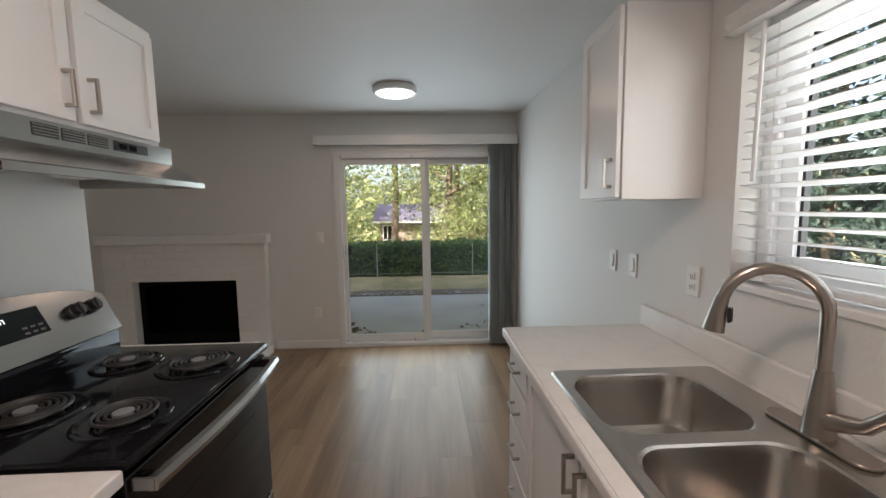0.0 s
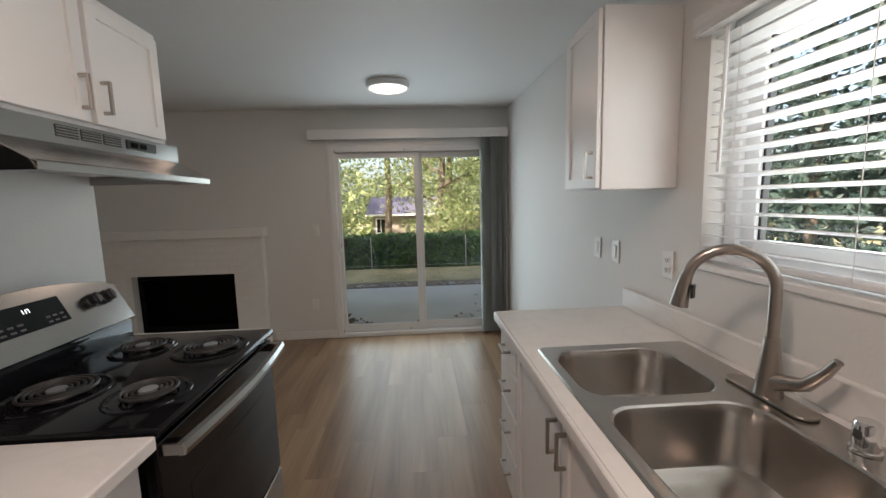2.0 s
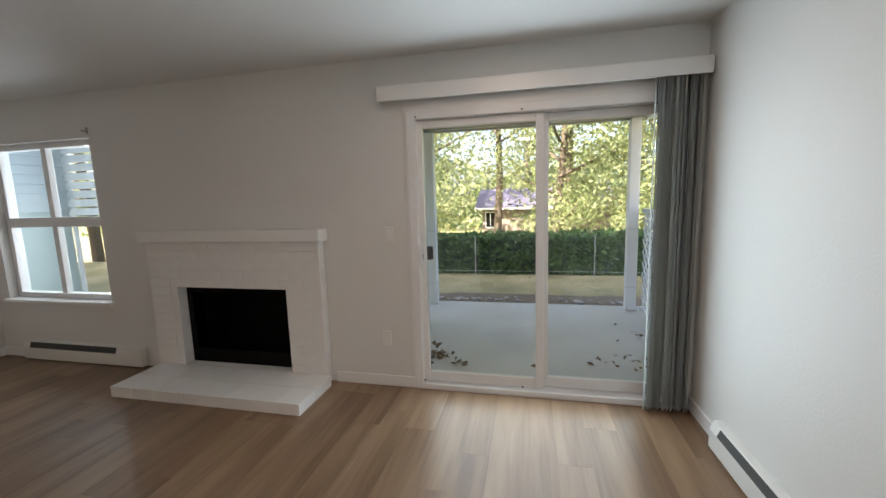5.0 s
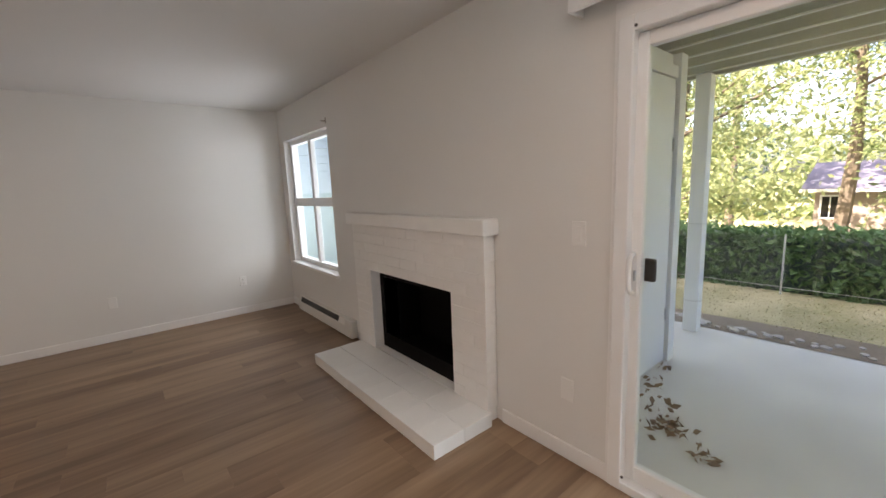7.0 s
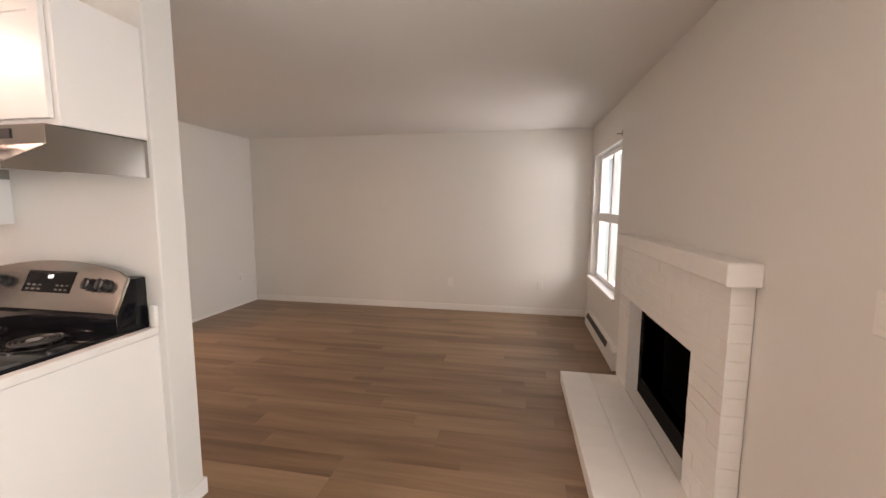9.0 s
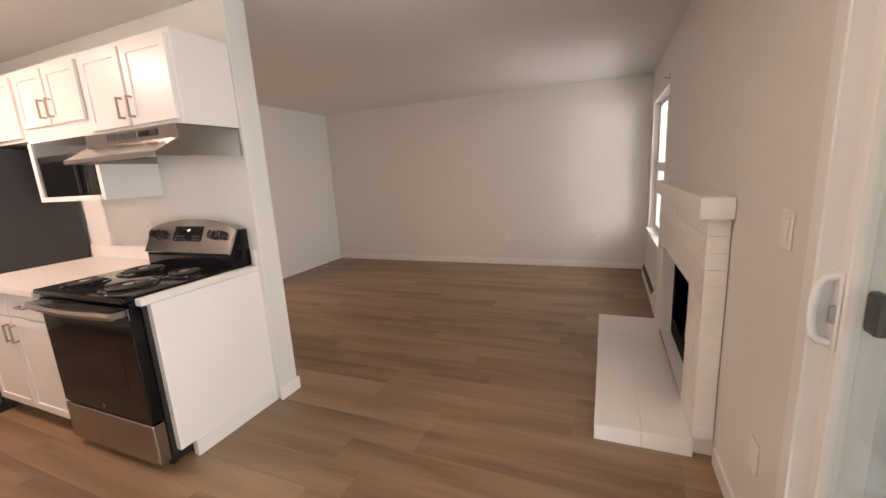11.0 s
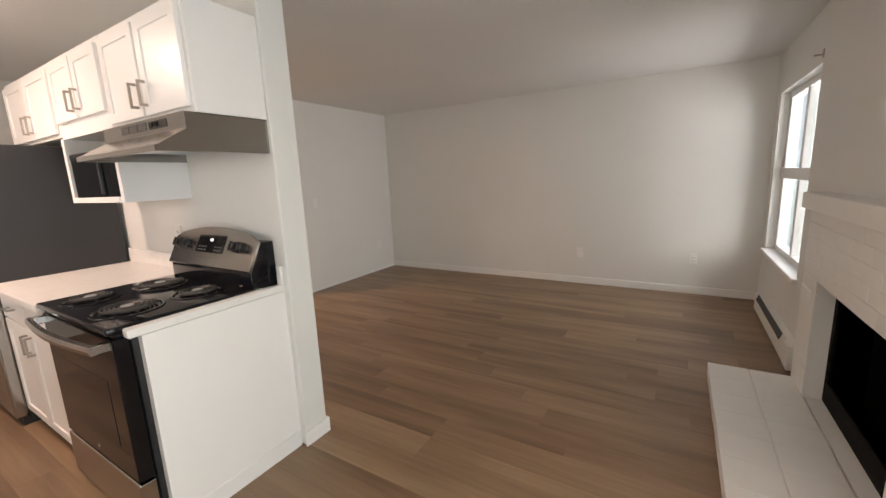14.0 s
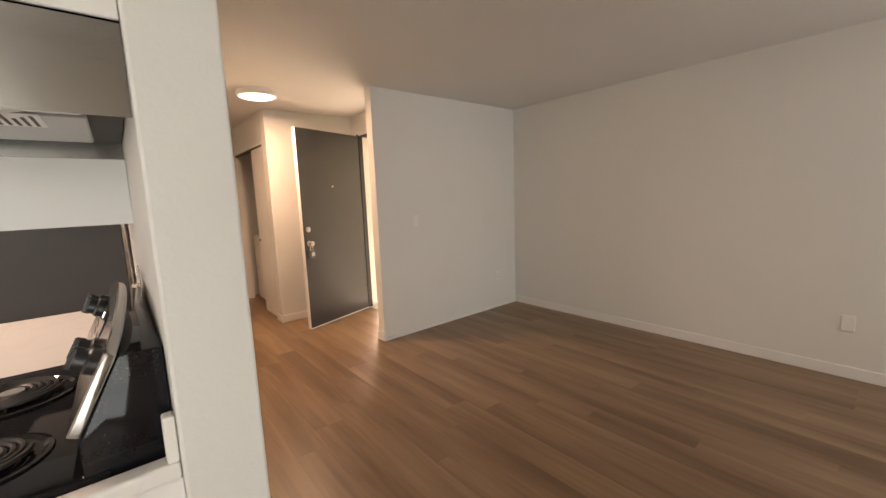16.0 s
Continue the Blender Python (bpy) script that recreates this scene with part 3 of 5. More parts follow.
ct = thing("countertop", "pale marble-look laminate countertop with backsplash and sink cutout", "countertop", at=(EX, 0, 0))
SX0, SX1, SY0, SY1 = 0.597, 1.15, 0.455, 1.292
part("slab", boxes((0.55, -1.74, 0.868, SX0 + 0.012, 1.783, 0.905), (SX1 - 0.012, -1.74, 0.868, KX - 0.002, 1.783, 0.905),
                   (SX0 + 0.012, -1.74, 0.868, SX1 - 0.012, SY0 + 0.012, 0.905), (SX0 + 0.012, SY1 - 0.012, 0.868, SX1 - 0.012, 1.783, 0.905)), MARBLE, ct)
part("front_edge", boxes((0.538, -1.74, 0.866, 0.55, 1.783, 0.905), (0.538, 1.783, 0.866, KX - 0.002, 1.792, 0.905), bevel=0.004), MARBLE, ct)
part("backsplash", box(KX - 0.024, -1.74, 0.905, KX - 0.001, 1.785, 1.0, 0.006, 3), MARBLE, ct)


def rrect(x0, x1, y0, y1, r, n=6):
    out = []
    for cx, cy, a0 in ((x1 - r, y1 - r, 0), (x0 + r, y1 - r, 90), (x0 + r, y0 + r, 180), (x1 - r, y0 + r, 270)):
        for i in range(n + 1):
            a = radians(a0 + 90 * i / n)
            out.append((cx + r * math.cos(a), cy + r * math.sin(a)))
    return out


sk = thing("kitchen_sink", "stainless steel double bowl drop-in sink", "sink", at=(EX, 0, 0))
bm = bmesh.new()


def ring(bm, pts, z):
    vs = [bm.verts.new((x, y, z)) for x, y in pts]
    return vs, [bm.edges.new((vs[i], vs[(i + 1) % len(vs)])) for i in range(len(vs))]


BOWLS = [(0.632, 1.035, 0.915, 1.25), (0.632, 1.035, 0.495, 0.872)]
v0, e0 = ring(bm, rrect(SX0 + 0.006, SX1 - 0.006, SY0 + 0.006, SY1 - 0.006, 0.02), 0.9115)
edges = list(e0)
for bx in BOWLS:
    edges += ring(bm, rrect(*bx, 0.085, 8), 0.9095)[1]
bmesh.ops.triangle_fill(bm, edges=edges, use_beauty=True)
v1 = ring(bm, rrect(SX0, SX1, SY0, SY1, 0.022), 0.9055)[0]
for i in range(len(v0)):
    bm.faces.new((v0[i], v0[(i + 1) % len(v0)], v1[(i + 1) % len(v1)], v1[i]))
bmesh.ops.recalc_face_normals(bm, faces=bm.faces)
part("rim", bm, SINK, sk, smooth=True)
for bx in BOWLS:
    bm = bmesh.new()
    prev = None
    for ins, z, r in ((0, 0.9095, 0.085), (0.006, 0.905, 0.085), (0.012, 0.88, 0.085), (0.022, 0.78, 0.085), (0.034, 0.752, 0.08), (0.06, 0.738, 0.07), (0.10, 0.733, 0.05)):
        vs = [bm.verts.new((x, y, z)) for x, y in rrect(bx[0] + ins, bx[1] - ins, bx[2] + ins, bx[3] - ins, r, 8)]
        if prev:
            for i in range(len(vs)):
                bm.faces.new((prev[i], prev[(i + 1) % len(vs)], vs[(i + 1) % len(vs)], vs[i]))
        prev = vs
    bm.faces.new(prev)
    bmesh.ops.recalc_face_normals(bm, faces=bm.faces)
    bmesh.ops.reverse_faces(bm, faces=bm.faces)
    bo = part("bowl", bm, SINK, sk, smooth=True)
    cx, cy = (bx[0] + bx[1]) / 2 - 0.01, (bx[2] + bx[3]) / 2
    part("drain", lathe([(0.055, 0.7335), (0.056, 0.738), (0.045, 0.737), (0.038, 0.728), (0, 0.726)], 28, pose(cx, cy, 0)), CHROME, bo, "steel drain basket", True)

fc = thing("kitchen_faucet", "brushed nickel pull-down gooseneck kitchen faucet", "faucet", at=(1.095 + EX, 0.875, 0.9115))
part("deck_plate", prism(rrect(-0.032, 0.032, -0.125, 0.125, 0.031, 6), "z", 0, 0.008, 0.002), NICKEL, fc, smooth=True)
part("body", lathe([(0.033, 0.008), (0.030, 0.03), (0.026, 0.08), (0.020, 0.14), (0.017, 0.16), (0, 0.16)], 28), NICKEL, fc, smooth=True)
dirx, diry = -0.86, 0.5
pts = [(0, 0, 0.15), (0, 0, 0.28)]
for i in range(13):
    a = math.pi - math.pi * 0.93 * i / 12
    r_ = 0.1
    pts.append((dirx * (r_ + r_ * math.cos(a)), diry * (r_ + r_ * math.cos(a)), 0.29 + r_ * math.sin(a)))
part("gooseneck", tube(pts, 0.0145, 16), NICKEL, fc, smooth=True)
ex, ey, ez = pts[-1]
part("spray_head", tube([(ex, ey, ez + 0.005), (ex + dirx * 0.006, ey + diry * 0.006, ez - 0.025), (ex + dirx * 0.016, ey + diry * 0.016, ez - 0.085)], 0.018, 18, [0.0155, 0.018, 0.024]), NICKEL, fc, "tapered spray head", True)
part("spray_button", box(-0.009, -0.004, -0.02, 0.009, 0.004, 0.02, 0.003), BLACKP, fc).matrix_basis = pose(ex + dirx * 0.006 + 0.013, ey + diry * 0.006 - 0.02, ez - 0.04, 0, 0, 30)
part("lever", tube([(0.0, -0.02, 0.05), (0.004, -0.05, 0.06), (0.008, -0.09, 0.075), (0.014, -0.122, 0.115), (0.02, -0.145, 0.155)], 0.012, 14, [0.022, 0.02, 0.016, 0.013, 0.010]), NICKEL, fc, "side lever handle", True)
ag = thing("sink_air_gap", "chrome cylindrical air gap cap on the sink", "air gap", at=(1.092 + EX, 0.645, 0.9115))
part("cap", lathe([(0.026, 0), (0.026, 0.006), (0.022, 0.008), (0.023, 0.06), (0.019, 0.066), (0, 0.066)], 24), CHROME, ag, smooth=True)
part("slot", box(-0.0245, -0.008, 0.03, -0.018, 0.008, 0.05, 0.002), DARKSLOT, ag)

uc = thing("upper_cabinet", "white shaker wall cabinet beside the kitchen window", "cabinet", at=(EX, 0, 0))
part("body", box(0.90, 1.445, 1.474, KX - 0.001, 1.775, 2.15, 0.002), CAB, uc)
front(uc, "door", 0.879, 1.452, 1.482, 0.316, 0.66, -1, ("lo", "bottom"))

# ---- kitchen window and blind ----
kw = tagged(new("window_kitchen"), "white kitchen window set deep in the wall", "window", kind="structure")
kw.location = (EX, 0, 0)
part("window_frame", boxes((1.29, KW[0], KW[2], 1.375, KW[0] + 0.05, KW[3]), (1.29, KW[1] - 0.05, KW[2], 1.375, KW[1], KW[3]), (1.29, KW[0] + 0.05, KW[2], 1.375, KW[1] - 0.05, KW[2] + 0.05),
                           (1.29, KW[0] + 0.05, KW[3] - 0.05, 1.375, KW[1] - 0.05, KW[3]), bevel=0.003), VINYL, kw)
part("sash", boxes((1.31, 1.19, KW[2] + 0.05, 1.35, 1.25, KW[3] - 0.05), (1.31, KW[0] + 0.05, KW[2] + 0.05, 1.35, KW[0] + 0.1, KW[3] - 0.05), (1.31, KW[0] + 0.1, KW[2] + 0.05, 1.35, 1.19, KW[2] + 0.09), (1.31, KW[0] + 0.1, KW[3] - 0.09, 1.35, 1.19, KW[3] - 0.05), bevel=0.003), VINYL, kw)
part("gasket", boxes((1.322, 1.18, KW[2] + 0.09, 1.342, 1.19, KW[3] - 0.09)), BLACKP, kw, "black glazing gasket")
part("pane", box(1.33, KW[0] + 0.095, KW[2] + 0.085, 1.336, 1.185, KW[3] - 0.085), GLASS, kw).visible_shadow = False
part("window_sill", box(KX - 0.012, KW[0] - 0.02, KW[2] - 0.025, 1.29, KW[1] + 0.02, KW[2] + 0.001, 0.004), TRIM, kw)
bl = thing("horizontal_blind", "white faux wood horizontal blind, slats open", "blind", at=(EX, 0, 0))
part("valance", prism([(KX - 0.045, 1.985), (KX - 0.03, 2.0), (KX - 0.045, 2.015), (KX - 0.045, 2.045), (KX - 0.03, 2.06), (KX - 0.001, 2.06), (KX - 0.001, 1.985)], "y", KW[0] - 0.03, KW[1] + 0.03), BLINDW, bl)
slat_me = mesh_of("slat", prism([(-0.025, 0.0), (0, 0.003), (0.025, 0.0), (0.025, 0.0025), (0, 0.0055), (-0.025, 0.0025)], "y", KW[0] + 0.012, KW[1] - 0.012), BLINDW)
for i in range(18):
    s = new("slat", slat_me)
    s.parent = bl
    s.matrix_basis = pose(1.236, 0, 1.255 + i * 0.0415, 0, 12 + random.uniform(-1.5, 1.5), 0)
part("bottom_rail", box(1.211, KW[0] + 0.012, 1.215, 1.261, KW[1] - 0.012, 1.232, 0.003), BLINDW, bl)
for yy in (0.42, 0.8, 1.18):
    part("cord", tube([(1.21, yy, 1.22), (1.21, yy, 2.0)], 0.0012, 5), BLINDW, bl)
part("tilt_wand", tube([(1.2, 1.22, 2.0), (1.193, 1.22, 1.52)], 0.006, 6), BLINDW, bl)

# ---- range side of the kitchen ----
PX = -1.228
ct2 = thing("countertop", "pale marble-look laminate countertop beside the stove", "countertop")
part("slab", box(PX + 0.001, -0.005, 0.868, -0.505, 0.872, 0.905, 0.006, 3), MARBLE, ct2)
part("backsplash", box(PX + 0.001, -0.005, 0.905, PX + 0.022, 0.872, 1.0, 0.005, 2), MARBLE, ct2)
ct3 = thing("counter_strip", "narrow pale laminate counter strip beside the stove", "countertop")
part("slab", box(PX + 0.001, 1.648, 0.868, -0.555, 1.692, 0.905, 0.008, 3), MARBLE, ct3)
part("backsplash", box(PX + 0.001, 1.66, 0.905, PX + 0.022, 1.692, 1.0, 0.005, 2), MARBLE, ct3)
ep = thing("end_panel", "white painted end panel beside the stove", "panel")
part("panel", prism([(PX + 0.001, 0), (-0.68, 0), (-0.68, 0.09), (-0.60, 0.09), (-0.60, 0.866), (PX + 0.001, 0.866)], "y", 1.65, 1.682), CAB, ep)
part("base_strip", box(PX + 0.012, 1.682, 0, -0.675, 1.691, 0.085, 0.002), TRIM, ep)
cb = thing("base_cabinet", "white base cabinet with two drawers and two shaker doors", "cabinet")
part("body", boxes((PX + 0.001, 0.0, 0.1, -0.565, 0.868, 0.866), (PX + 0.001, 0.0, 0, -0.65, 0.868, 0.1)), CAB, cb)
for k in range(2):
    y_ = 0.012 + k * 0.428
    front(cb, "drawer", -0.546, y_, 0.715, 0.42, 0.14, 1, ("mid", ""), True)
    front(cb, "door", -0.546, y_, 0.115, 0.42, 0.585, 1, ("hi" if k == 0 else "lo", "top"))

fr = thing("refrigerator", "refrigerator with black sides and stainless steel doors", "refrigerator")
part("case", box(PX + 0.03, -0.83, 0.02, -0.56, -0.012, 1.70, 0.004), DARKSIDE, fr)
part("lower_door", box(-0.553, -0.83, 0.06, -0.49, -0.012, 1.15, 0.012, 3), STEEL, fr, "stainless steel door")
part("upper_door", box(-0.553, -0.83, 1.16, -0.49, -0.012, 1.70, 0.012, 3), STEEL, fr, "stainless steel freezer door")
part("toe_grille", box(-0.6, -0.82, 0.0, -0.52, -0.02, 0.055), BLACKP, fr)

G2 = "white wall cabinets over the stove side"


def upper(name_label, y0, y1, z0, doors_z0):
    t = thing("upper_cabinet", name_label, "cabinet", G2)
    w = (y1 - y0 - 0.066) / 2
    for k in range(2):
        front(t, "door", -0.89, y0 + 0.022 + k * (w + 0.022), doors_z0, w, 2.115 - doors_z0, 1, ("hi" if k == 0 else "lo", "bottom"))
    return t


t = upper("white wall cabinet with two shaker doors over the range hood", 0.943, 1.705, 1.702, 1.725)
part("body", box(PX + 0.001, 0.943, 1.702, -0.91, 1.705, 2.145, 0.002), CAB, t)
t = upper("white wall cabinet with a microwave niche below two doors", 0.23, 0.94, 1.345, 1.80)
part("body", box(PX + 0.001, 0.23, 1.715, -0.91, 0.94, 2.145), CAB, t)
part("side_panel", box(PX + 0.001, 0.23, 1.345, -0.91, 0.25, 1.715), CAB, t)
part("side_panel", box(PX + 0.001, 0.92, 1.345, -0.91, 0.94, 1.715), CAB, t)
part("shelf", box(PX + 0.001, 0.25, 1.345, -0.91, 0.92, 1.366), CAB, t)
part("back_panel", box(PX + 0.001, 0.25, 1.366, PX + 0.012, 0.92, 1.715), CAB, t)
part("niche_frame", boxes((-0.91, 0.23, 1.345, -0.898, 0.27, 1.715), (-0.91, 0.905, 1.345, -0.898, 0.94, 1.715), (-0.91, 0.27, 1.345, -0.888, 0.905, 1.375)), CAB, t)
t = upper("white wall cabinet with two doors above the refrigerator", -0.65, 0.228, 1.73, 1.75)
part("body", box(PX + 0.001, -0.65, 1.73, -0.91, 0.228, 2.145, 0.002), CAB, t)
mw = thing("microwave", "black and steel microwave in the cabinet niche", "microwave", at=(-0.02, 0.07, 0))
part("case", box(-1.19, 0.24, 1.368, -0.90, 0.82, 1.63, 0.004), BLACKP, mw)
part("door", box(-0.899, 0.24, 1.372, -0.88, 0.67, 1.625, 0.004), BLACKG, mw, "black glass microwave door")
part("door_band", box(-0.882, 0.24, 1.588, -0.878, 0.67, 1.622, 0.001), STEEL, mw, "steel door band")
part("control_panel", box(-0.899, 0.675, 1.372, -0.882, 0.82, 1.625, 0.003), BLACKG, mw)
part("door_handle", box(-0.878, 0.645, 1.39, -0.862, 0.66, 1.60, 0.003), BLACKP, mw)

hd = thing("range_hood", "stainless steel under-cabinet range hood", "range hood", at=(-0.012, 0, -0.012))
HY0, HY1 = 0.938, 1.70
part("shell", boxes((PX + 0.0135, HY0, 1.56, -0.852, HY0 + 0.003, 1.713), (PX + 0.0135, HY1 - 0.003, 1.56, -0.852, HY1, 1.713), (PX + 0.0135, HY0, 1.71, -0.851, HY1, 1.713)), STEEL, hd)
part("fascia", prism([(-0.875, 1.713), (-0.85, 1.713), (-0.85, 1.648), (-0.742, 1.583), (-0.728, 1.578), (-0.728, 1.556), (-0.74, 1.556), (-0.74, 1.574), (-0.875, 1.64)], "y", HY0, HY1, 0.0015), STEEL, hd)
CHEEK = [(-0.89, 1.712), (-0.851, 1.712), (-0.851, 1.647), (-0.743, 1.582), (-0.729, 1.557), (-0.89, 1.557)]
part("side_cheek", prism(CHEEK, "y", HY0 - 0.0025, HY0 + 0.001), STEEL, hd)
part("side_cheek", prism(CHEEK, "y", HY1 - 0.001, HY1 + 0.0025), STEEL, hd)
part("warning_label", boxes((-1.08, 1.30, 1.5935, -0.98, 1.46, 1.5945)), PLATE, hd, "white printed warning label")
part("label_print", boxes(*[(-1.07 + k * 0.014, 1.315, 1.5925, -1.064 + k * 0.014, 1.44 - 0.02 * (k % 3), 1.5933) for k in range(6)]), RUBBER, hd)
part("wiring_cover", tube([(-1.12, 1.60, 1.60), (-1.02, 1.50, 1.595), (-0.9, 1.34, 1.592), (-0.82, 1.2, 1.59)], 0.014, 8), PLATE, hd, "pale plastic wiring cover", True)
part("underside", boxes((PX + 0.0155, HY0 + 0.004, 1.61, -0.88, HY1 - 0.004, 1.618), (-0.90, HY0 + 0.004, 1.60, -0.80, HY1 - 0.004, 1.604)), DARKSLOT, hd, "dark hood underside")
part("filter", box(-1.15, 1.05, 1.595, -0.90, 1.45, 1.609, 0.003), GALV, hd, "metal grease filter")
part("lamp_cover", box(-1.15, 1.50, 1.59, -1.0, 1.62, 1.609, 0.01, 2), PLATE, hd)
for k in range(3):
    vt = part("vent", box(-0.8505, 1.14 + k * 0.085, 1.668, -0.8485, 1.215 + k * 0.085, 1.702), DARKSLOT, hd, "louvred vent slots")
    part("louvre", boxes(*[(-0.849, 1.14 + k * 0.085, 1.672 + j * 0.008, -0.847, 1.215 + k * 0.085, 1.6745 + j * 0.008) for j in range(4)]), STEEL, vt)
part("switch_panel", box(-0.85, 1.41, 1.668, -0.846, 1.56, 1.70, 0.001), BLACKP, hd, "black switch panel")
part("switch", box(-0.846, 1.425, 1.674, -0.841, 1.455, 1.694, 0.002), BLACKG, hd)
part("switch", box(-0.846, 1.47, 1.674, -0.841, 1.50, 1.694, 0.002), BLACKG, hd)

rg = thing("stove", "black and stainless electric coil range", "stove", at=(0.005, 0, 0))
RY0, RY1 = 0.884, 1.646
part("body", boxes((-1.19, RY0, 0.03, -0.585, RY1, 0.89)), BLACKP, rg)
part("cooktop", box(-1.13, RY0 - 0.001, 0.888, -0.512, RY1 + 0.001, 0.915, 0.007, 3), ENAMEL, rg, "glossy black enamel cooktop", True)
part("vent_rail", box(-0.585, RY0, 0.872, -0.535, RY1, 0.888, 0.002), ENAMEL, rg)
od = part("oven_door", box(-0.583, RY0 + 0.004, 0.275, -0.525, RY1 - 0.004, 0.868, 0.006, 2), BLACKG, rg, "black glass oven door")
part("window", box(-0.5255, RY0 + 0.12, 0.40, -0.5235, RY1 - 0.12, 0.68, 0.0008), ENAMEL, od)
part("emblem", lathe([(0, 0), (0.011, 0), (0.011, 0.002), (0, 0.002)], 18, pose(-0.525, (RY0 + RY1) / 2, 0.31, 0, 90, 0)), STEEL, od)
hp = [(-0.545, RY0 + 0.02, 0.845)] + [(-0.472 + 0.024 * math.cos((k / 10 - 0.5) * math.pi) , RY0 + 0.02 + (RY1 - RY0 - 0.04) * k / 10, 0.845) for k in range(11)] + [(-0.545, RY1 - 0.02, 0.845)]
bm = bmesh.new()
ra = []
for px, py, pz in hp[1:-1]:
    ra.append([bm.verts.new((px + dx, py, pz + dz)) for dx, dz in ((-0.012, -0.018), (0.006, -0.016), (0.010, 0), (0.004, 0.016), (-0.012, 0.018))])
for q, w in zip(ra, ra[1:]):
    for k in range(5):
        bm.faces.new((q[k], q[(k + 1) % 5], w[(k + 1) % 5], w[k]))
bm.faces.new(ra[0])
bm.faces.new(ra[-1][::-1])
bmesh.ops.recalc_face_normals(bm, faces=bm.faces)
add_box(bm, -0.527, RY0 + 0.018, 0.828, -0.47, RY0 + 0.05, 0.862, 0.003)
add_box(bm, -0.527, RY1 - 0.05, 0.828, -0.47, RY1 - 0.018, 0.862, 0.003)
part("door_handle", bm, STEEL, od, "bowed stainless oven handle")
part("drawer", box(-0.583, RY0 + 0.004, 0.05, -0.522, RY1 - 0.004, 0.265, 0.006, 2), STEEL, rg, "stainless storage drawer")
part("foot", boxes((-0.62, RY0 + 0.03, 0, -0.59, RY0 + 0.06, 0.03)), BLACKP, rg)
part("foot", boxes((-0.62, RY1 - 0.06, 0, -0.59, RY1 - 0.03, 0.03)), BLACKP, rg)
part("foot", boxes((-1.17, RY0 + 0.03, 0, -1.14, RY0 + 0.06, 0.03)), BLACKP, rg)
part("foot", boxes((-1.17, RY1 - 0.06, 0, -1.14, RY1 - 0.03, 0.03)), BLACKP, rg)


def arch(y0, y1, z0, za, zm, n=14):
    top = [(y1 + (y0 - y1) * i / n, za + (zm - za) * math.sin(math.pi * i / n) ** 0.8 if 0 < i < n else za - 0.012) for i in range(n + 1)]
    return [(y0, z0), (y1, z0)] + top


bgm = Matrix.Translation((-1.046, 0, 0.917)) @ Matrix.Rotation(radians(-26), 4, "Y")
g = part("backguard_base", prism([(-1.23, 0.89), (-1.09, 0.89), (-1.09, 0.98), (-1.163, 1.127), (-1.23, 1.127)], "y", RY0 + 0.004, RY1 - 0.004, 0.006, 2), ENAMEL, rg, "black backguard", True)
cp = part("control_panel", prism(arch(RY0 + 0.002, RY1 - 0.002, 0.085, 0.252, 0.305), "x", -0.012, 0.008, 0.003), STEEL, rg, "curved stainless control panel", True)
cp.matrix_basis = bgm
part("display", box(0.008, 1.13, 0.16, 0.0105, 1.385, 0.255, 0.001), BLACKG, cp, "black clock display")
part("buttons", boxes(*[(0.0105, 1.15 + k * 0.03, 0.17 + j * 0.018, 0.0112, 1.168 + k * 0.03, 0.177 + j * 0.018) for k in range(3) for j in range(2)], *[(0.0105, 1.305 + k * 0.025, 0.17 + j * 0.018, 0.0112, 1.32 + k * 0.025, 0.177 + j * 0.018) for k in range(3) for j in range(2)]), RUBBER, cp)
part("clock_digit", boxes((0.0105, 1.248, 0.222, 0.0112, 1.2505, 0.236), (0.0105, 1.258, 0.222, 0.0112, 1.2605, 0.236), (0.0105, 1.268, 0.222, 0.0112, 1.2705, 0.236), (0.0105, 1.258, 0.234, 0.0112, 1.2705, 0.236)), DIGIT, cp, "lit clock digits")
for ky in (0.955, 1.025, 1.49, 1.56):
    kb = part("knob", lathe([(0.027, 0), (0.027, 0.012), (0.022, 0.016), (0.020, 0.034), (0, 0.036)], 24, pose(0.008, ky, 0.2, 0, 90, 0)), BLACKP, cp, "black control knob", True)
    part("grip", box(0.03, ky - 0.005, 0.177, 0.05, ky + 0.005, 0.223, 0.003), BLACKP, kb)
for bx, by, br_ in ((-0.93, 1.10, 0.098), (-0.655, 1.07, 0.078), (-0.93, 1.46, 0.078), (-0.665, 1.43, 0.098)):
    bu = part("burner", lathe([(br_ + 0.032, 0.9155), (br_ + 0.03, 0.920), (br_ + 0.022, 0.921), (br_ + 0.012, 0.914), (0.03, 0.9155), (0, 0.9155)], 40, pose(bx, by, 0)), ENAMEL, rg, "black drip pan with coil element", True)
    sp = []
    turns = 4.5 if br_ > 0.09 else 3.5
    nn = int(turns * 26)
    for i in range(nn + 1):
        a = 2 * math.pi * turns * i / nn
        rr_ = 0.03 + (br_ - 0.03) * i / nn
        sp.append((bx + rr_ * math.cos(a), by + rr_ * math.sin(a), 0.930))
    part("coil", tube(sp, 0.0048, 6), COIL, bu, "dark spiral heating coil", True)
    part("support", boxes(*[(bx - br_, by - 0.002, 0.917, bx + br_, by + 0.002, 0.9255), (bx - 0.002, by - br_, 0.917, bx + 0.002, by + br_, 0.9255)]), COIL, bu)
    part("cap", lathe([(0.024, 0.922), (0.024, 0.934), (0, 0.935)], 20, pose(bx, by, 0)), GALV, bu, "bright centre cap", True)
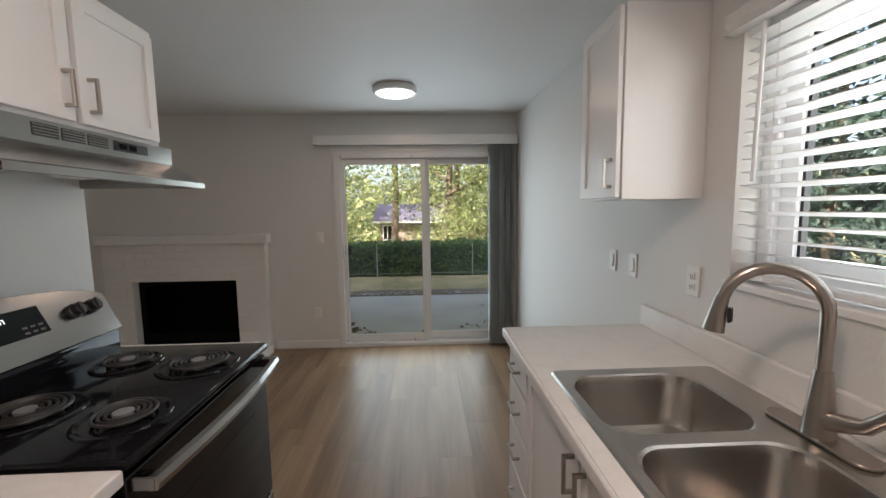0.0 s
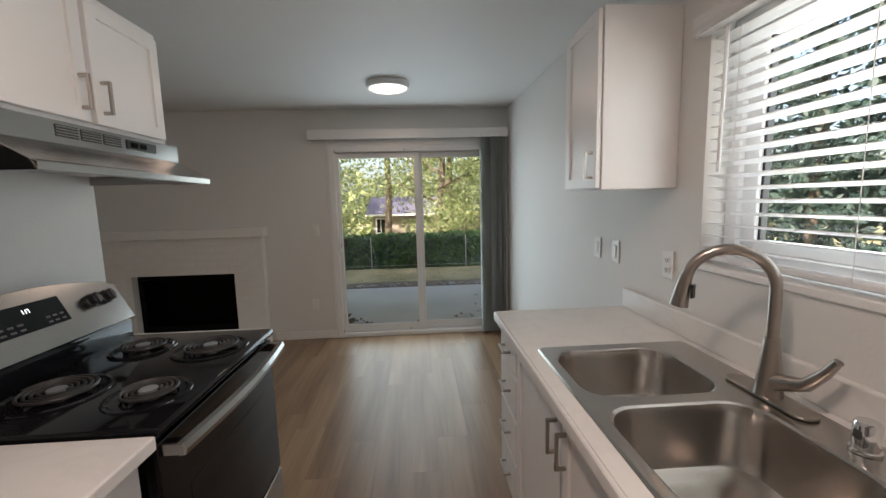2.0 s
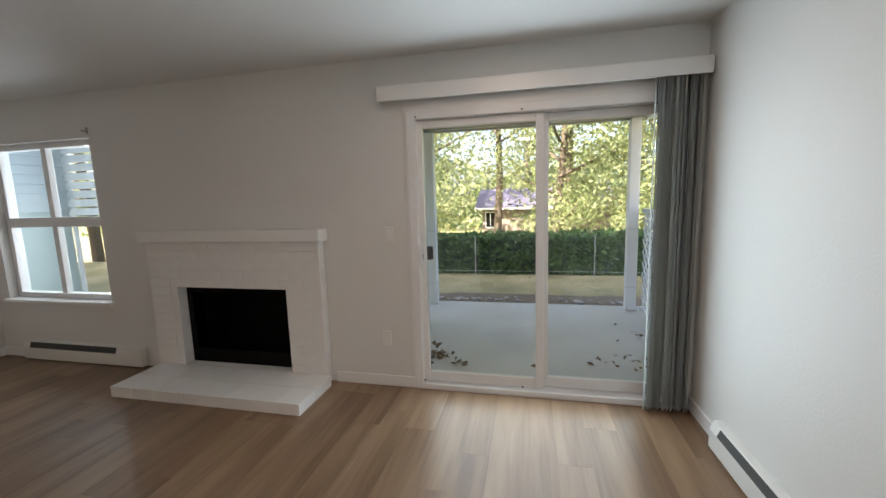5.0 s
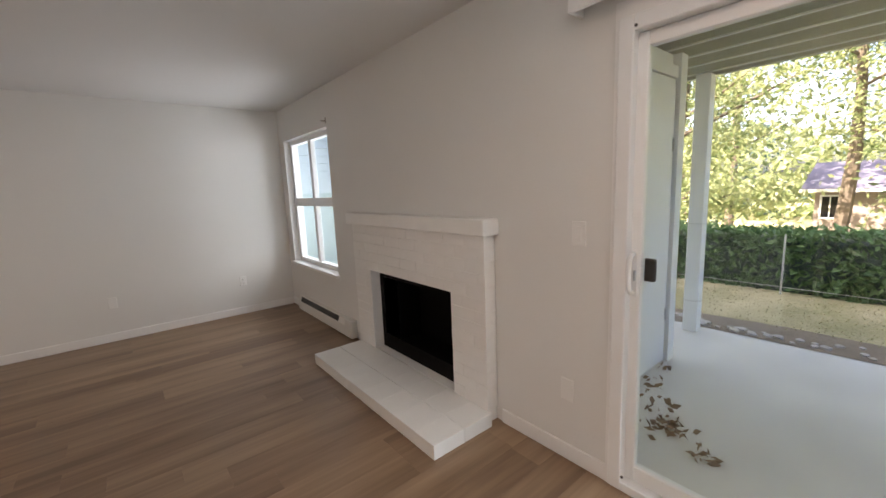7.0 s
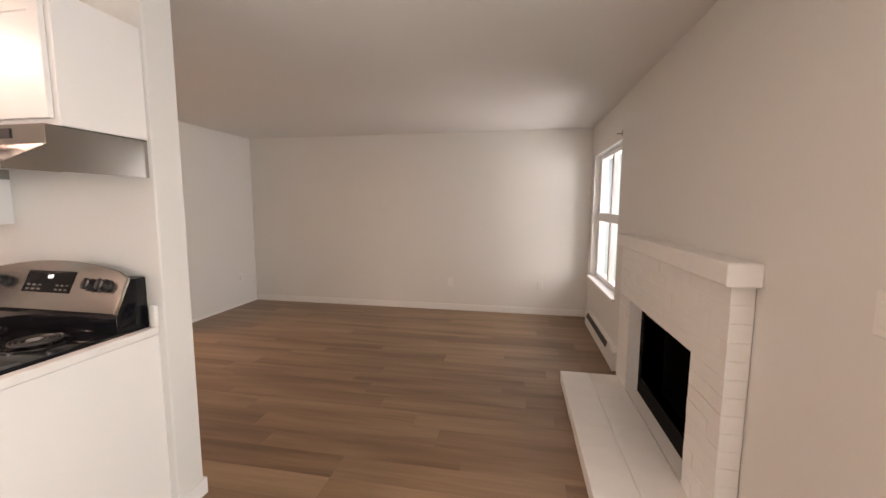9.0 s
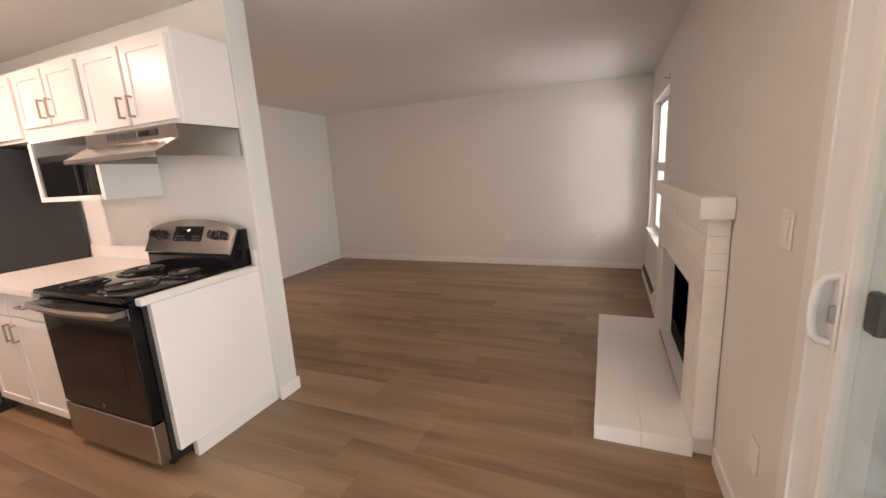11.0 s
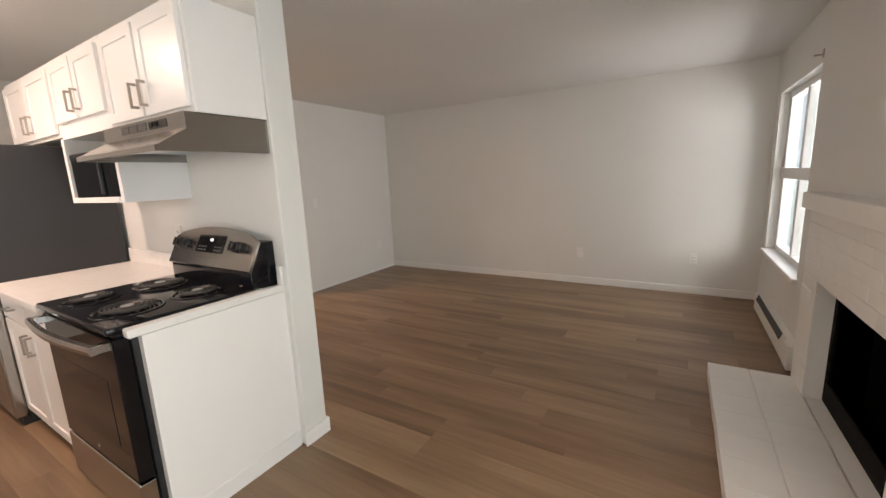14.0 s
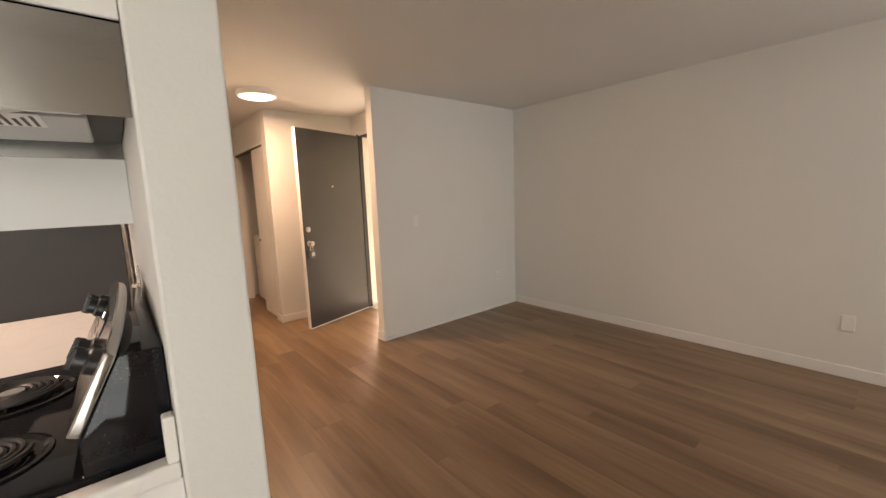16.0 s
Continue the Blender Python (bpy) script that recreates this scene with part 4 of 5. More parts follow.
wall_plate("outlet", pose(PX, 0.72, 1.12, 0, 0, 90))

# ---- entry and hall ----
ang = math.degrees(math.atan2(-1.525 + 1.82, -2.644 + 3.52))
ed = tagged(new("door_entry"), "black painted entry door standing open", "door", kind="structure")
ed.matrix_basis = pose(-3.52, -1.82, 0.012, 0, 0, ang)
part("leaf", box(0, -0.022, 0, 0.905, 0.022, 2.13, 0.003), DOORB, ed)
part("edge", box(0.905, -0.021, 0.002, 0.908, 0.021, 2.128), TRIM, ed, "cream painted door edge")
part("bottom_sweep", box(0.0, 0.022, 0.0, 0.905, 0.026, 0.012), TRIM, ed)
part("deadbolt", lathe([(0.028, 0), (0.028, 0.008), (0.015, 0.016), (0, 0.018)], 20, pose(0.845, 0.022, 1.08, -90)), NICKEL, ed, smooth=True)
part("knob", lathe([(0.03, 0), (0.03, 0.006), (0.012, 0.012), (0.012, 0.03), (0.026, 0.042), (0.026, 0.055), (0, 0.064)], 20, pose(0.845, 0.022, 0.93, -90)), NICKEL, ed, smooth=True)
part("peephole", lathe([(0.009, 0), (0.009, 0.004), (0, 0.005)], 14, pose(0.46, 0.022, 1.53, -90)), NICKEL, ed)
lbx = thing("lockbox", "grey key lockbox hanging on the entry door knob", "lockbox")
lbx.matrix_basis = ed.matrix_basis @ pose(0.845, 0.055, 0.82)
part("body", box(-0.027, -0.022, -0.045, 0.027, 0.022, 0.04, 0.006, 2), RUBBER, lbx)
part("shackle", tube([(-0.016, 0, 0.038), (-0.016, 0, 0.085), (-0.008, 0, 0.1), (0.008, 0, 0.1), (0.016, 0, 0.085), (0.016, 0, 0.038)], 0.004, 8), NICKEL, lbx, smooth=True)
part("dial", box(-0.018, 0.022, -0.02, 0.018, 0.025, 0.02, 0.002), GALV, lbx)
structure("door_frame_entry", boxes((-3.60, -1.84, 0, -3.55, -1.825, 2.15), (-3.72, -0.935, 0, -3.55, -0.92, 2.15), (-3.72, -1.825, 2.135, -3.55, -0.935, 2.15), (-3.556, -1.87, 0, -3.545, -1.84, 2.17)), DOORB, "dark painted entry door frame", "door frame")
structure("threshold", box(-3.74, -1.825, -0.006, -3.55, -0.935, 0.014, 0.004), GALV, "metal entry threshold", "threshold")
sc = thing("porch_screen", "dark slatted screen outside the entry door", "screen")
part("post", box(-4.25, -3.24, -0.1, -4.15, -2.88, 2.4), DOORB, sc)
part("post", box(-4.25, -2.78, -0.1, -4.15, -2.74, 2.4), DOORB, sc)
for k in range(15):
    part("slat", box(-4.22, -2.88, 0.05 + k * 0.16, -4.19, -2.40, 0.10 + k * 0.16), DOORB, sc)
structure("porch_floor", box(-6.5, -4.6, -0.16, -3.72, -0.75, -0.03), CONC, "grey concrete porch", "porch")
cd = thing("closet_door", "white bifold closet door folded open", "closet door")
part("panel", box(-2.575, -2.72, 0.012, -2.545, -2.21, 2.03, 0.003), CAB, cd)
part("panel", box(0, -0.015, 0.012, 0.5, 0.015, 2.03, 0.003), CAB, cd).matrix_basis = pose(-2.58, -2.735, 0, 0, 0, 215)
part("knob", lathe([(0.012, 0), (0.012, 0.01), (0.016, 0.02), (0, 0.024)], 14, pose(-2.545, -2.66, 0.93, 0, 90, 0)), NICKEL, cd)
structure("trim_closet_track", box(-2.60, -3.6, 2.032, -2.56, -2.2, 2.05), DARKSLOT, "closet door track", "trim")
ws = thing("washing_machine", "white top-loading washing machine in the closet", "washer")
part("body", box(-3.30, -3.55, 0.02, -2.68, -2.92, 0.92, 0.01, 2), PLATE, ws)
part("lid", box(-3.10, -3.52, 0.92, -2.70, -2.95, 0.935, 0.006), PLATE, ws)
part("console", prism([(-3.30, 0.92), (-3.12, 0.92), (-3.16, 1.08), (-3.30, 1.10)], "y", -3.55, -2.92, 0.004), PLATE, ws)

# ---- patio ----
structure("patio_slab", box(-5.8, NY + 0.16, -0.25, 3.2, 6.78, -0.05), CONC, "stained grey concrete patio slab", "patio")
structure("patio_sill", box(-0.9, NY + 0.13, -0.05, 1.15, NY + 0.22, -0.005), CONC, "concrete sill below the patio door", "sill")


def post(x, y):
    p = thing("patio_post", "white painted square patio post", "post", "patio posts", (x, y, -0.05))
    part("shaft", box(-0.06, -0.06, 0, 0.06, 0.06, 2.339, 0.006), EXTW, p)
    for z in (0.30, 1.03):
        part("band", box(-0.063, -0.063, z, 0.063, 0.063, z + 0.006), GALV, p)


post(1.295, 6.62)
post(-1.25, 6.63)
structure("storage_wall", boxes((-1.27, NY + 0.16, -0.1, -1.17, 4.9, 2.29), (-3.0, 4.9, -0.1, -1.19, 5.78, 2.29), (-1.19, 5.75, -0.1, -1.13, 5.86, 2.29), (-1.19, 4.9, 2.12, -1.15, 5.75, 2.2)), EXTW, "white painted patio storage wall", "wall")
sd = tagged(new("door_storage"), "white patio storage door, closed", "door", kind="structure")
part("leaf", box(-1.189, 4.93, -0.04, -1.155, 5.735, 2.11, 0.004), EXTW, sd)
part("hinge", boxes((-1.155, 5.715, 0.3, -1.148, 5.735, 0.4), (-1.155, 5.715, 1.6, -1.148, 5.735, 1.7)), GALV, sd)
pw = structure("privacy_wall", box(-5.8, NY + 0.16, -0.1, -5.7, 5.3, 3.2), PRIV, "pale blue-grey privacy wall with lapped siding above", "wall")
for k in range(16):
    part("siding_board", prism([(-5.7, 1.40 + k * 0.11), (-5.655, 1.40 + k * 0.11), (-5.69, 1.518 + k * 0.11), (-5.7, 1.518 + k * 0.11)], "y", NY + 0.17, 5.3), SIDING, pw)
ss = thing("slatted_screen", "pale horizontal slatted screen standing on the patio", "screen")
part("batten", box(-5.69, 5.30, -0.05, -5.65, 5.34, 2.45), EXTW, ss)
part("batten", box(-3.14, 5.30, -0.05, -3.10, 5.34, 2.45), EXTW, ss)
for k in range(10):
    part("slat", prism([(5.275, 1.34 + k * 0.11), (5.299, 1.34 + k * 0.11), (5.299, 1.43 + k * 0.11), (5.285, 1.43 + k * 0.11)], "x", -5.69, -3.10), EXTW, ss)
dk = thing("deck_above", "grey-green joists and boards of the deck above", "deck")
for k in range(8):
    part("joist", box(-4.0, 4.42 + k * 0.31, 2.31, 1.44, 4.46 + k * 0.31, 2.47), JOIST, dk)
part("rim_beam", box(-4.0, 6.70, 2.29, 1.44, 6.76, 2.50), JOIST, dk)
part("side_beam", box(1.44, 4.30, 2.29, 1.50, 6.76, 2.50), EXTW, dk)
for k in range(17):
    part("board", box(-4.0, 4.30 + k * 0.142, 2.472, 1.44, 4.435 + k * 0.142, 2.498), JOIST, dk)
for k in range(8):
    part("ledge_strip", box(-4.0, 4.455 + k * 0.31, 2.305, 1.44, 4.463 + k * 0.31, 2.315), EXTW, dk)
# Unseen building mass, stretched west and upward to shade the patio and hedge.
structure("upper_storey_sun_block", boxes((-16, NY + 0.10, H + 0.2, 3, NY + 0.2, 6.8), (-16, -4, 2.62, 1.5, NY + 0.1, 2.75), (-16, -1, 6.7, 3, NY + 0.1, 6.8), (-16, NY + 0.02, -0.2, -5.25, NY + 0.12, H + 0.2)), SIDING, "unseen upper storey and roof, oversized to keep sun off the patio", "wall")
lt = thing("lattice_screen", "white diagonal lattice privacy screen on the patio", "lattice")
LX, LY0, LY1, LZ0, LZ1 = 1.44, 4.40, 6.62, 0.0, 1.17
part("rail", boxes((LX - 0.03, LY0, LZ1, LX + 0.03, LY1, LZ1 + 0.05), (LX - 0.03, LY0, LZ0 - 0.05, LX + 0.03, LY1, LZ0)), EXTW, lt)


def clip_line(c, sgn):
    pts = []
    for yy in (LY0, LY1):
        zz = sgn * (yy - LY0) + c
        if LZ0 <= zz <= LZ1:
            pts.append((yy, zz))
    for zz in (LZ0, LZ1):
        yy = LY0 + (zz - c) / sgn
        if LY0 < yy < LY1:
            pts.append((yy, zz))
    pts.sort()
    return (pts[0], pts[-1]) if len(pts) > 1 else None


for sgn, dx in ((1, -0.012), (-1, 0.004)):
    c = LZ0 - (LY1 - LY0) if sgn > 0 else LZ0
    end = LZ1 if sgn > 0 else LZ1 + (LY1 - LY0)
    while c < end:
        seg_ = clip_line(c, sgn)
        c += 0.14
        if not seg_:
            continue
        (ya, za), (yb, zb) = seg_
        n_ = Vector((0, -sgn, 1)).normalized() * 0.022
        bm = bmesh.new()
        vs = []
        for q in (-1, 1):
            for (yy, zz), s_ in (((ya, za), -1), ((yb, zb), -1), ((yb, zb), 1), ((ya, za), 1)):
                vs.append(bm.verts.new((LX + dx + q * 0.004, yy + s_ * n_.y, zz + s_ * n_.z)))
        bm.faces.new(vs[:4])
        bm.faces.new(vs[4:])
        for i in range(4):
            bm.faces.new((vs[i], vs[(i + 1) % 4], vs[4 + (i + 1) % 4], vs[4 + i]))
        bmesh.ops.recalc_face_normals(bm, faces=bm.faces)
        part("strip", bm, EXTW, lt)

# ---- garden ----


def ground_z(x, y):
    if y < 6.7:
        return -0.2
    z = -0.08 + 0.05 * min(1, (y - 6.7) / 1.5)
    if y > 9.5:
        z -= min(2.2, (y - 9.5) * 0.14)
    return z


bm = bmesh.new()
gx = [-400, -120, -40, -20, -12, -8, -5, -3, -1.5, 0, 1.5, 3, 5, 8, 12, 20, 40, 120, 400]
gy = [-400, -120, -40, -15, -5, 2, 6.6, 6.72, 7.2, 7.8, 8.5, 9.5, 12, 16, 20, 26, 40, 120, 400]
gv = [[bm.verts.new((x, y, ground_z(x, y))) for x in gx] for y in gy]
for j in range(len(gy) - 1):
    for i in range(len(gx) - 1):
        bm.faces.new((gv[j][i], gv[j][i + 1], gv[j + 1][i + 1], gv[j + 1][i]))
structure("ground", bm, LAWN, "dry lawn and garden ground", "ground", True)
bm = bmesh.new()
sv = []
for j, yy in enumerate((6.77, 6.9, 7.05, 7.25)):
    sv.append([bm.verts.new((-6 + i * 0.3, yy + (0.1 * noise.noise((i * 0.7, j, 0)) if j == 3 else 0), -0.045 + 0.02 * noise.noise((i * 0.9, j * 3, 2)))) for i in range(41)])
for q, w in zip(sv, sv[1:]):
    for i in range(40):
        bm.faces.new((q[i], q[i + 1], w[i + 1], w[i]))
structure("soil_strip", bm, SOIL, "bare soil strip along the patio", "soil", True)


def blob_cloud(name, label, category, material, count, place, size):
    bm = bmesh.new()
    for _ in range(count):
        m = place()
        r = bmesh.ops.create_icosphere(bm, subdivisions=1, radius=1.0)
        s = random.uniform(*size)
        for v in r["verts"]:
            v.co = v.co * (1 + 0.25 * noise.noise(v.co * 1.7 + Vector(m) * 7))
        bmesh.ops.scale(bm, vec=(s, s * random.uniform(0.7, 1.3), s * 0.55), verts=r["verts"])
        bmesh.ops.translate(bm, vec=m, verts=r["verts"])
    return tagged(new(name, mesh_of(name, bm, material, True)), label, category, kind="stuff")


random.seed(5)
blob_cloud("edging_stones", "small rounded stones lining the patio edge", "stones", STONE, 90, lambda: (random.uniform(-3, 3), 6.83 + abs(random.gauss(0, 0.09)), -0.04), (0.02, 0.055))


def leaf_quads(name, pts, size, material, label, category, parent=None, kind="", flat=0.0):
    """Many small bent leaves: two triangles each side of a midrib, in one mesh."""
    rng = np.random.default_rng(len(pts))
    n = len(pts)
    p = np.asarray(pts, float)
    d = rng.normal(size=(n, 3))
    d[:, 2] *= 1 - flat
    d /= np.linalg.norm(d, axis=1)[:, None]
    e = np.cross(d, rng.normal(size=(n, 3)))
    e /= np.linalg.norm(e, axis=1)[:, None]
    nn = np.cross(d, e)
    s = size * rng.uniform(0.6, 1.3, (n, 1))
    v = np.stack([p - d * s, p + e * s * 0.5 + nn * s * 0.15, p + d * s, p - e * s * 0.5 + nn * s * 0.15], 1).reshape(-1, 3)
    k = np.arange(n)[:, None] * 4
    f = np.concatenate([k + [[0, 1, 2]], k + [[0, 2, 3]]], 0)
    me = bpy.data.meshes.new(name)
    me.from_pydata(v.tolist(), [], f.tolist())
    me.materials.append(material)
    ob = new(name, me)
    if parent:
        ob.parent = parent
    if label:
        tagged(ob, label, category, kind=kind)
    return ob


blades = [(random.uniform(-5, 5), random.uniform(7.15, 8.5), -0.04 + 0.03 * random.random()) for _ in range(5000)]
GRASSL = leaf_mat("grass_blades", (0.30, 0.29, 0.12), (0.52, 0.45, 0.25), 0.2)
leaf_quads("lawn_grass", blades, 0.011, GRASSL, "short dry yellow-green lawn grass", "grass", kind="stuff")

hg = thing("hedge", "clipped dense green hedge behind the lawn", "hedge", at=(0, 0, 0))
HX0, HX1, HY0_, HY1_, HT = -8.0, 7.0, 8.62, 9.5, 0.70
# Solid box in a darker green: the hedge's inner shade put into colour.
part("core", box(HX0, HY0_ + 0.07, -0.1, HX1, HY1_ - 0.05, HT - 0.06, 0.05), LEAFD, hg, "solid dark core, its colour standing for shade between the leaves")
hp_ = []
for _ in range(15000):
    if random.random() < 0.78:
        xx, zz = random.uniform(HX0, HX1), random.uniform(-0.08, HT)
        hp_.append((xx, HY0_ + 0.05 + 0.07 * noise.noise((xx * 1.5, zz * 2, 0)) + random.uniform(-0.03, 0.04), zz))
    else:
        xx, yy = random.uniform(HX0, HX1), random.uniform(HY0_, HY1_)
        hp_.append((xx, yy, HT - 0.03 + 0.05 * noise.noise((xx * 1.3, yy, 3)) + random.uniform(-0.03, 0.05)))
leaf_quads("leaves", hp_, 0.055, HEDGE, "", "", hg)
fn = thing("garden_fence", "galvanised wire fence in front of the hedge", "fence")
for xx in (-3.0, -0.92, 1.16, 3.24):
    part("post", tube([(xx, 8.52, -0.1), (xx, 8.52, 0.70)], 0.010, 8), GALV, fn, smooth=True)
part("wire", tube([(-6, 8.52, 0.06), (6, 8.52, 0.06)], 0.004, 5), GALV, fn)


def tree(x, y, height, radius, low, leaves, size, material, label, seed, lean=0.0):
    rnd = random.Random(seed)
    z0 = ground_z(x, y)
    t = thing("tree", label, "tree", at=(x, y, z0))
    pts = [(lean * k / 6 + 0.12 * math.sin(seed + k), 0.1 * math.cos(seed * 2 + k), height * 0.88 * k / 6 - 0.1) for k in range(7)]
    part("trunk", tube(pts, 0.1, 10, [0.017 * height * (1 - 0.13 * k) for k in range(7)]), BARK, t, smooth=True)
    cl = []
    for k in range(14):
        zz = low + (height - low) * (k + 0.5) / 14 * 0.9
        f = zz / height
        bx_, by_ = lean * f, 0
        a = k * 2.4 + seed
        ln = radius * (1.0 - 0.55 * abs(f - 0.45)) * rnd.uniform(0.6, 1.0)
        tip = (bx_ + ln * math.cos(a), by_ + ln * math.sin(a), zz + ln * 0.35)
        part("limb", tube([(bx_, by_, zz - 0.2), ((bx_ + tip[0]) / 2, (by_ + tip[1]) / 2, zz + ln * 0.1), tip], 0.03, 6, [0.05, 0.035, 0.012]), BARK, t, smooth=True)
        cl.append((tip, ln * 0.55))
        cl.append((((bx_ + tip[0]) / 2, (by_ + tip[1]) / 2, zz + ln * 0.15), ln * 0.5))
    lp = []
    for _ in range(leaves):
        (cx_, cy_, cz_), r_ = cl[rnd.randrange(len(cl))]
        g = [rnd.gauss(0, 0.45) for _ in range(3)]
        lp.append((cx_ + g[0] * r_, cy_ + g[1] * r_, cz_ + g[2] * r_ * 0.8))
    leaf_quads("crown", lp[:int(leaves * 0.95)], size, material, "", "", t)


def conifer(x, y, height, radius, leaves, seed, low=0.4):
    rnd = random.Random(seed)
    t = thing("conifer", "tall dark green conifer with drooping boughs", "tree", at=(x, y, ground_z(x, y)))
    part("trunk", tube([(0, 0, -0.1), (0.05, 0, height * 0.5), (0, 0, height)], 0.1, 10, [0.013 * height, 0.008 * height, 0.01]), BARK, t, smooth=True)
    lp = []
    for k in range(60):
        f = (k + 0.5) / 60
        z = low + (height - low) * f
        a = k * 2.39996
        ln = radius * (1 - f) ** 0.8 * rnd.uniform(0.7, 1.1)
        for _ in range(leaves // 60):
            u = rnd.random() ** 0.7
            lp.append((u * ln * math.cos(a) + rnd.gauss(0, 0.12 * ln + 0.04), u * ln * math.sin(a) + rnd.gauss(0, 0.12 * ln + 0.04), z - 0.35 * ln * u * u + rnd.gauss(0, 0.1)))
    leaf_quads("boughs", lp, 0.11, LEAFD, "", "", t)


BRIGHT = "leafy deciduous tree with sunlit yellow-green leaves"
for i, (x, y, h_, r_, low, n_, s_) in enumerate(((-3.2, 11.5, 8, 2.2, 0.6, 13000, 0.05), (-4.6, 15, 9, 2.6, 0.4, 9000, 0.08), (0.75, 13.0, 8.5, 2.1, 0.9, 12000, 0.06), (3.1, 12, 7.5, 2.3, 0.5, 12000, 0.06),
                                             (5.6, 14, 9, 3, 0.4, 9000, 0.08), (-7.6, 14, 9, 3, 0.4, 4000, 0.12), (1.8, 19, 12, 3.2, 0.5, 8000, 0.1), (-6, 22, 13, 3.6, 0.5, 4500, 0.16),
                                             (5, 22, 13, 3.6, 0.5, 4500, 0.16), (-1.3, 17.5, 11, 2.8, 4.6, 8000, 0.09), (9, 20, 12, 4, 0.5, 4500, 0.16), (-11, 19, 12, 4, 0.5, 4500, 0.16), (-12, 10, 9, 3, 0.5, 3500, 0.14))):
    tree(x, y, h_, r_, low, n_, s_, LEAF, BRIGHT, i + 3, lean=0.3 * math.sin(i))
conifer(-0.2, 33, 20, 4, 5000, 1, 5)
conifer(-8, 34, 22, 4.5, 5000, 2)
conifer(9, 32, 20, 4.5, 5000, 3)
conifer(9.0, 6.4, 8.5, 1.5, 5000, 4, 0.2)
conifer(11, 12.5, 9, 2.4, 5000, 6)
conifer(8.3, 7.6, 9, 2.0, 7000, 7, 0.2)
wp = []
rnd = random.Random(9)
for _ in range(16000):
    x = rnd.uniform(-55, 55)
    wp.append((x, 45 + rnd.gauss(0, 3), -3 + rnd.random() ** 1.2 * (8 + 3 * noise.noise((x * 0.15, 0, 0)))))
leaf_quads("far_woods", wp, 0.45, LEAF, "far sunlit woodland behind the houses", "woods", kind="stuff")
wp = []
for _ in range(16000):
    y = rnd.uniform(-30, 45)
    wp.append((34 + rnd.gauss(0, 2), y, -1 + rnd.random() ** 1.3 * (4 + 3 * noise.noise((y * 0.15, 4, 0)))))
leaf_quads("side_woods", wp, 0.4, LEAFD, "far dark woodland beside the building", "woods", kind="stuff")
wp = []
for _ in range(9000):
    x = rnd.choice((rnd.uniform(-9, -2.6), rnd.uniform(-0.1, 8)))
    wp.append((x, 11.0 + rnd.gauss(0, 0.6), -0.6 + 2.0 * rnd.random() * (0.75 + 0.5 * noise.noise((x, 1, 0)))))
leaf_quads("shrubs", wp, 0.06, LEAF, "sunlit shrubs behind the hedge", "shrubs", kind="stuff")

hs = thing("house", "tan house with a purple-grey shingle roof beyond the trees", "house", at=(0, 0, 0))
HZ = -2.2
part("wall", box(-2.75, 25, HZ, 4.5, 31, 0.72), HOUSEW, hs)
part("roof", prism([(24.5, 0.68), (31.5, 0.68), (28, 1.85)], "x", -3.2, 5.0, 0.03), HOUSER, hs)
w_ = part("window", boxes((-2.6, 24.97, -0.45, -2.53, 25.0, 0.4), (-2.0, 24.97, -0.45, -1.93, 25.0, 0.4), (-2.6, 24.97, -0.52, -1.93, 25.0, -0.45), (-2.6, 24.97, 0.4, -1.93, 25.0, 0.47), (-2.3, 24.975, -0.45, -2.26, 25, 0.4)), EXTW, hs)
part("pane", box(-2.53, 24.985, -0.45, -2.0, 24.998, 0.4), BLACKG, w_)
part("eave_board", box(-3.2, 24.46, 0.6, 5.0, 24.5, 0.72), EXTW, hs)
rnd = random.Random(4)
lv = []
for cx_, cy_, sp_, n_ in ((-0.78, 4.83, 0.065, 46), (-0.56, 4.70, 0.03, 18), (-0.95, 5.05, 0.07, 12), (-1.04, 5.3, 0.05, 10), (-1.08, 5.6, 0.05, 8), (1.0, 4.9, 0.10, 14), (0.62, 4.93, 0.08, 8), (1.15, 5.55, 0.07, 6)):
    lv += [(cx_ + rnd.gauss(0, sp_), cy_ + rnd.gauss(0, sp_), -0.04 + 0.025 * rnd.random()) for _ in range(n_)]
lv += [(rnd.uniform(-1.1, 1.3), rnd.uniform(4.4, 6.6), -0.042) for _ in range(7)]
leaf_quads("dead_leaves", lv, 0.03, DEADLEAF, "curled brown dead leaves on the patio", "leaves", kind="stuff", flat=0.7)

# ---- small pieces of the setting ----
brick_cache = {}


def brick(parent, x0, y0, z0, x1, y1, z1):
    key = (round(x1 - x0, 3), round(y1 - y0, 3), round(z1 - z0, 3))
    if key not in brick_cache:
        brick_cache[key] = mesh_of("brick", box(0, 0, 0, *key, 0.0016), BRICKP)
    o = new("brick", brick_cache[key])
    o.parent = parent
    o.matrix_basis = pose(x0, y0, z0) @ pose(0, random.uniform(-0.0012, 0.0012), 0, 0, 0, random.uniform(-0.25, 0.25))


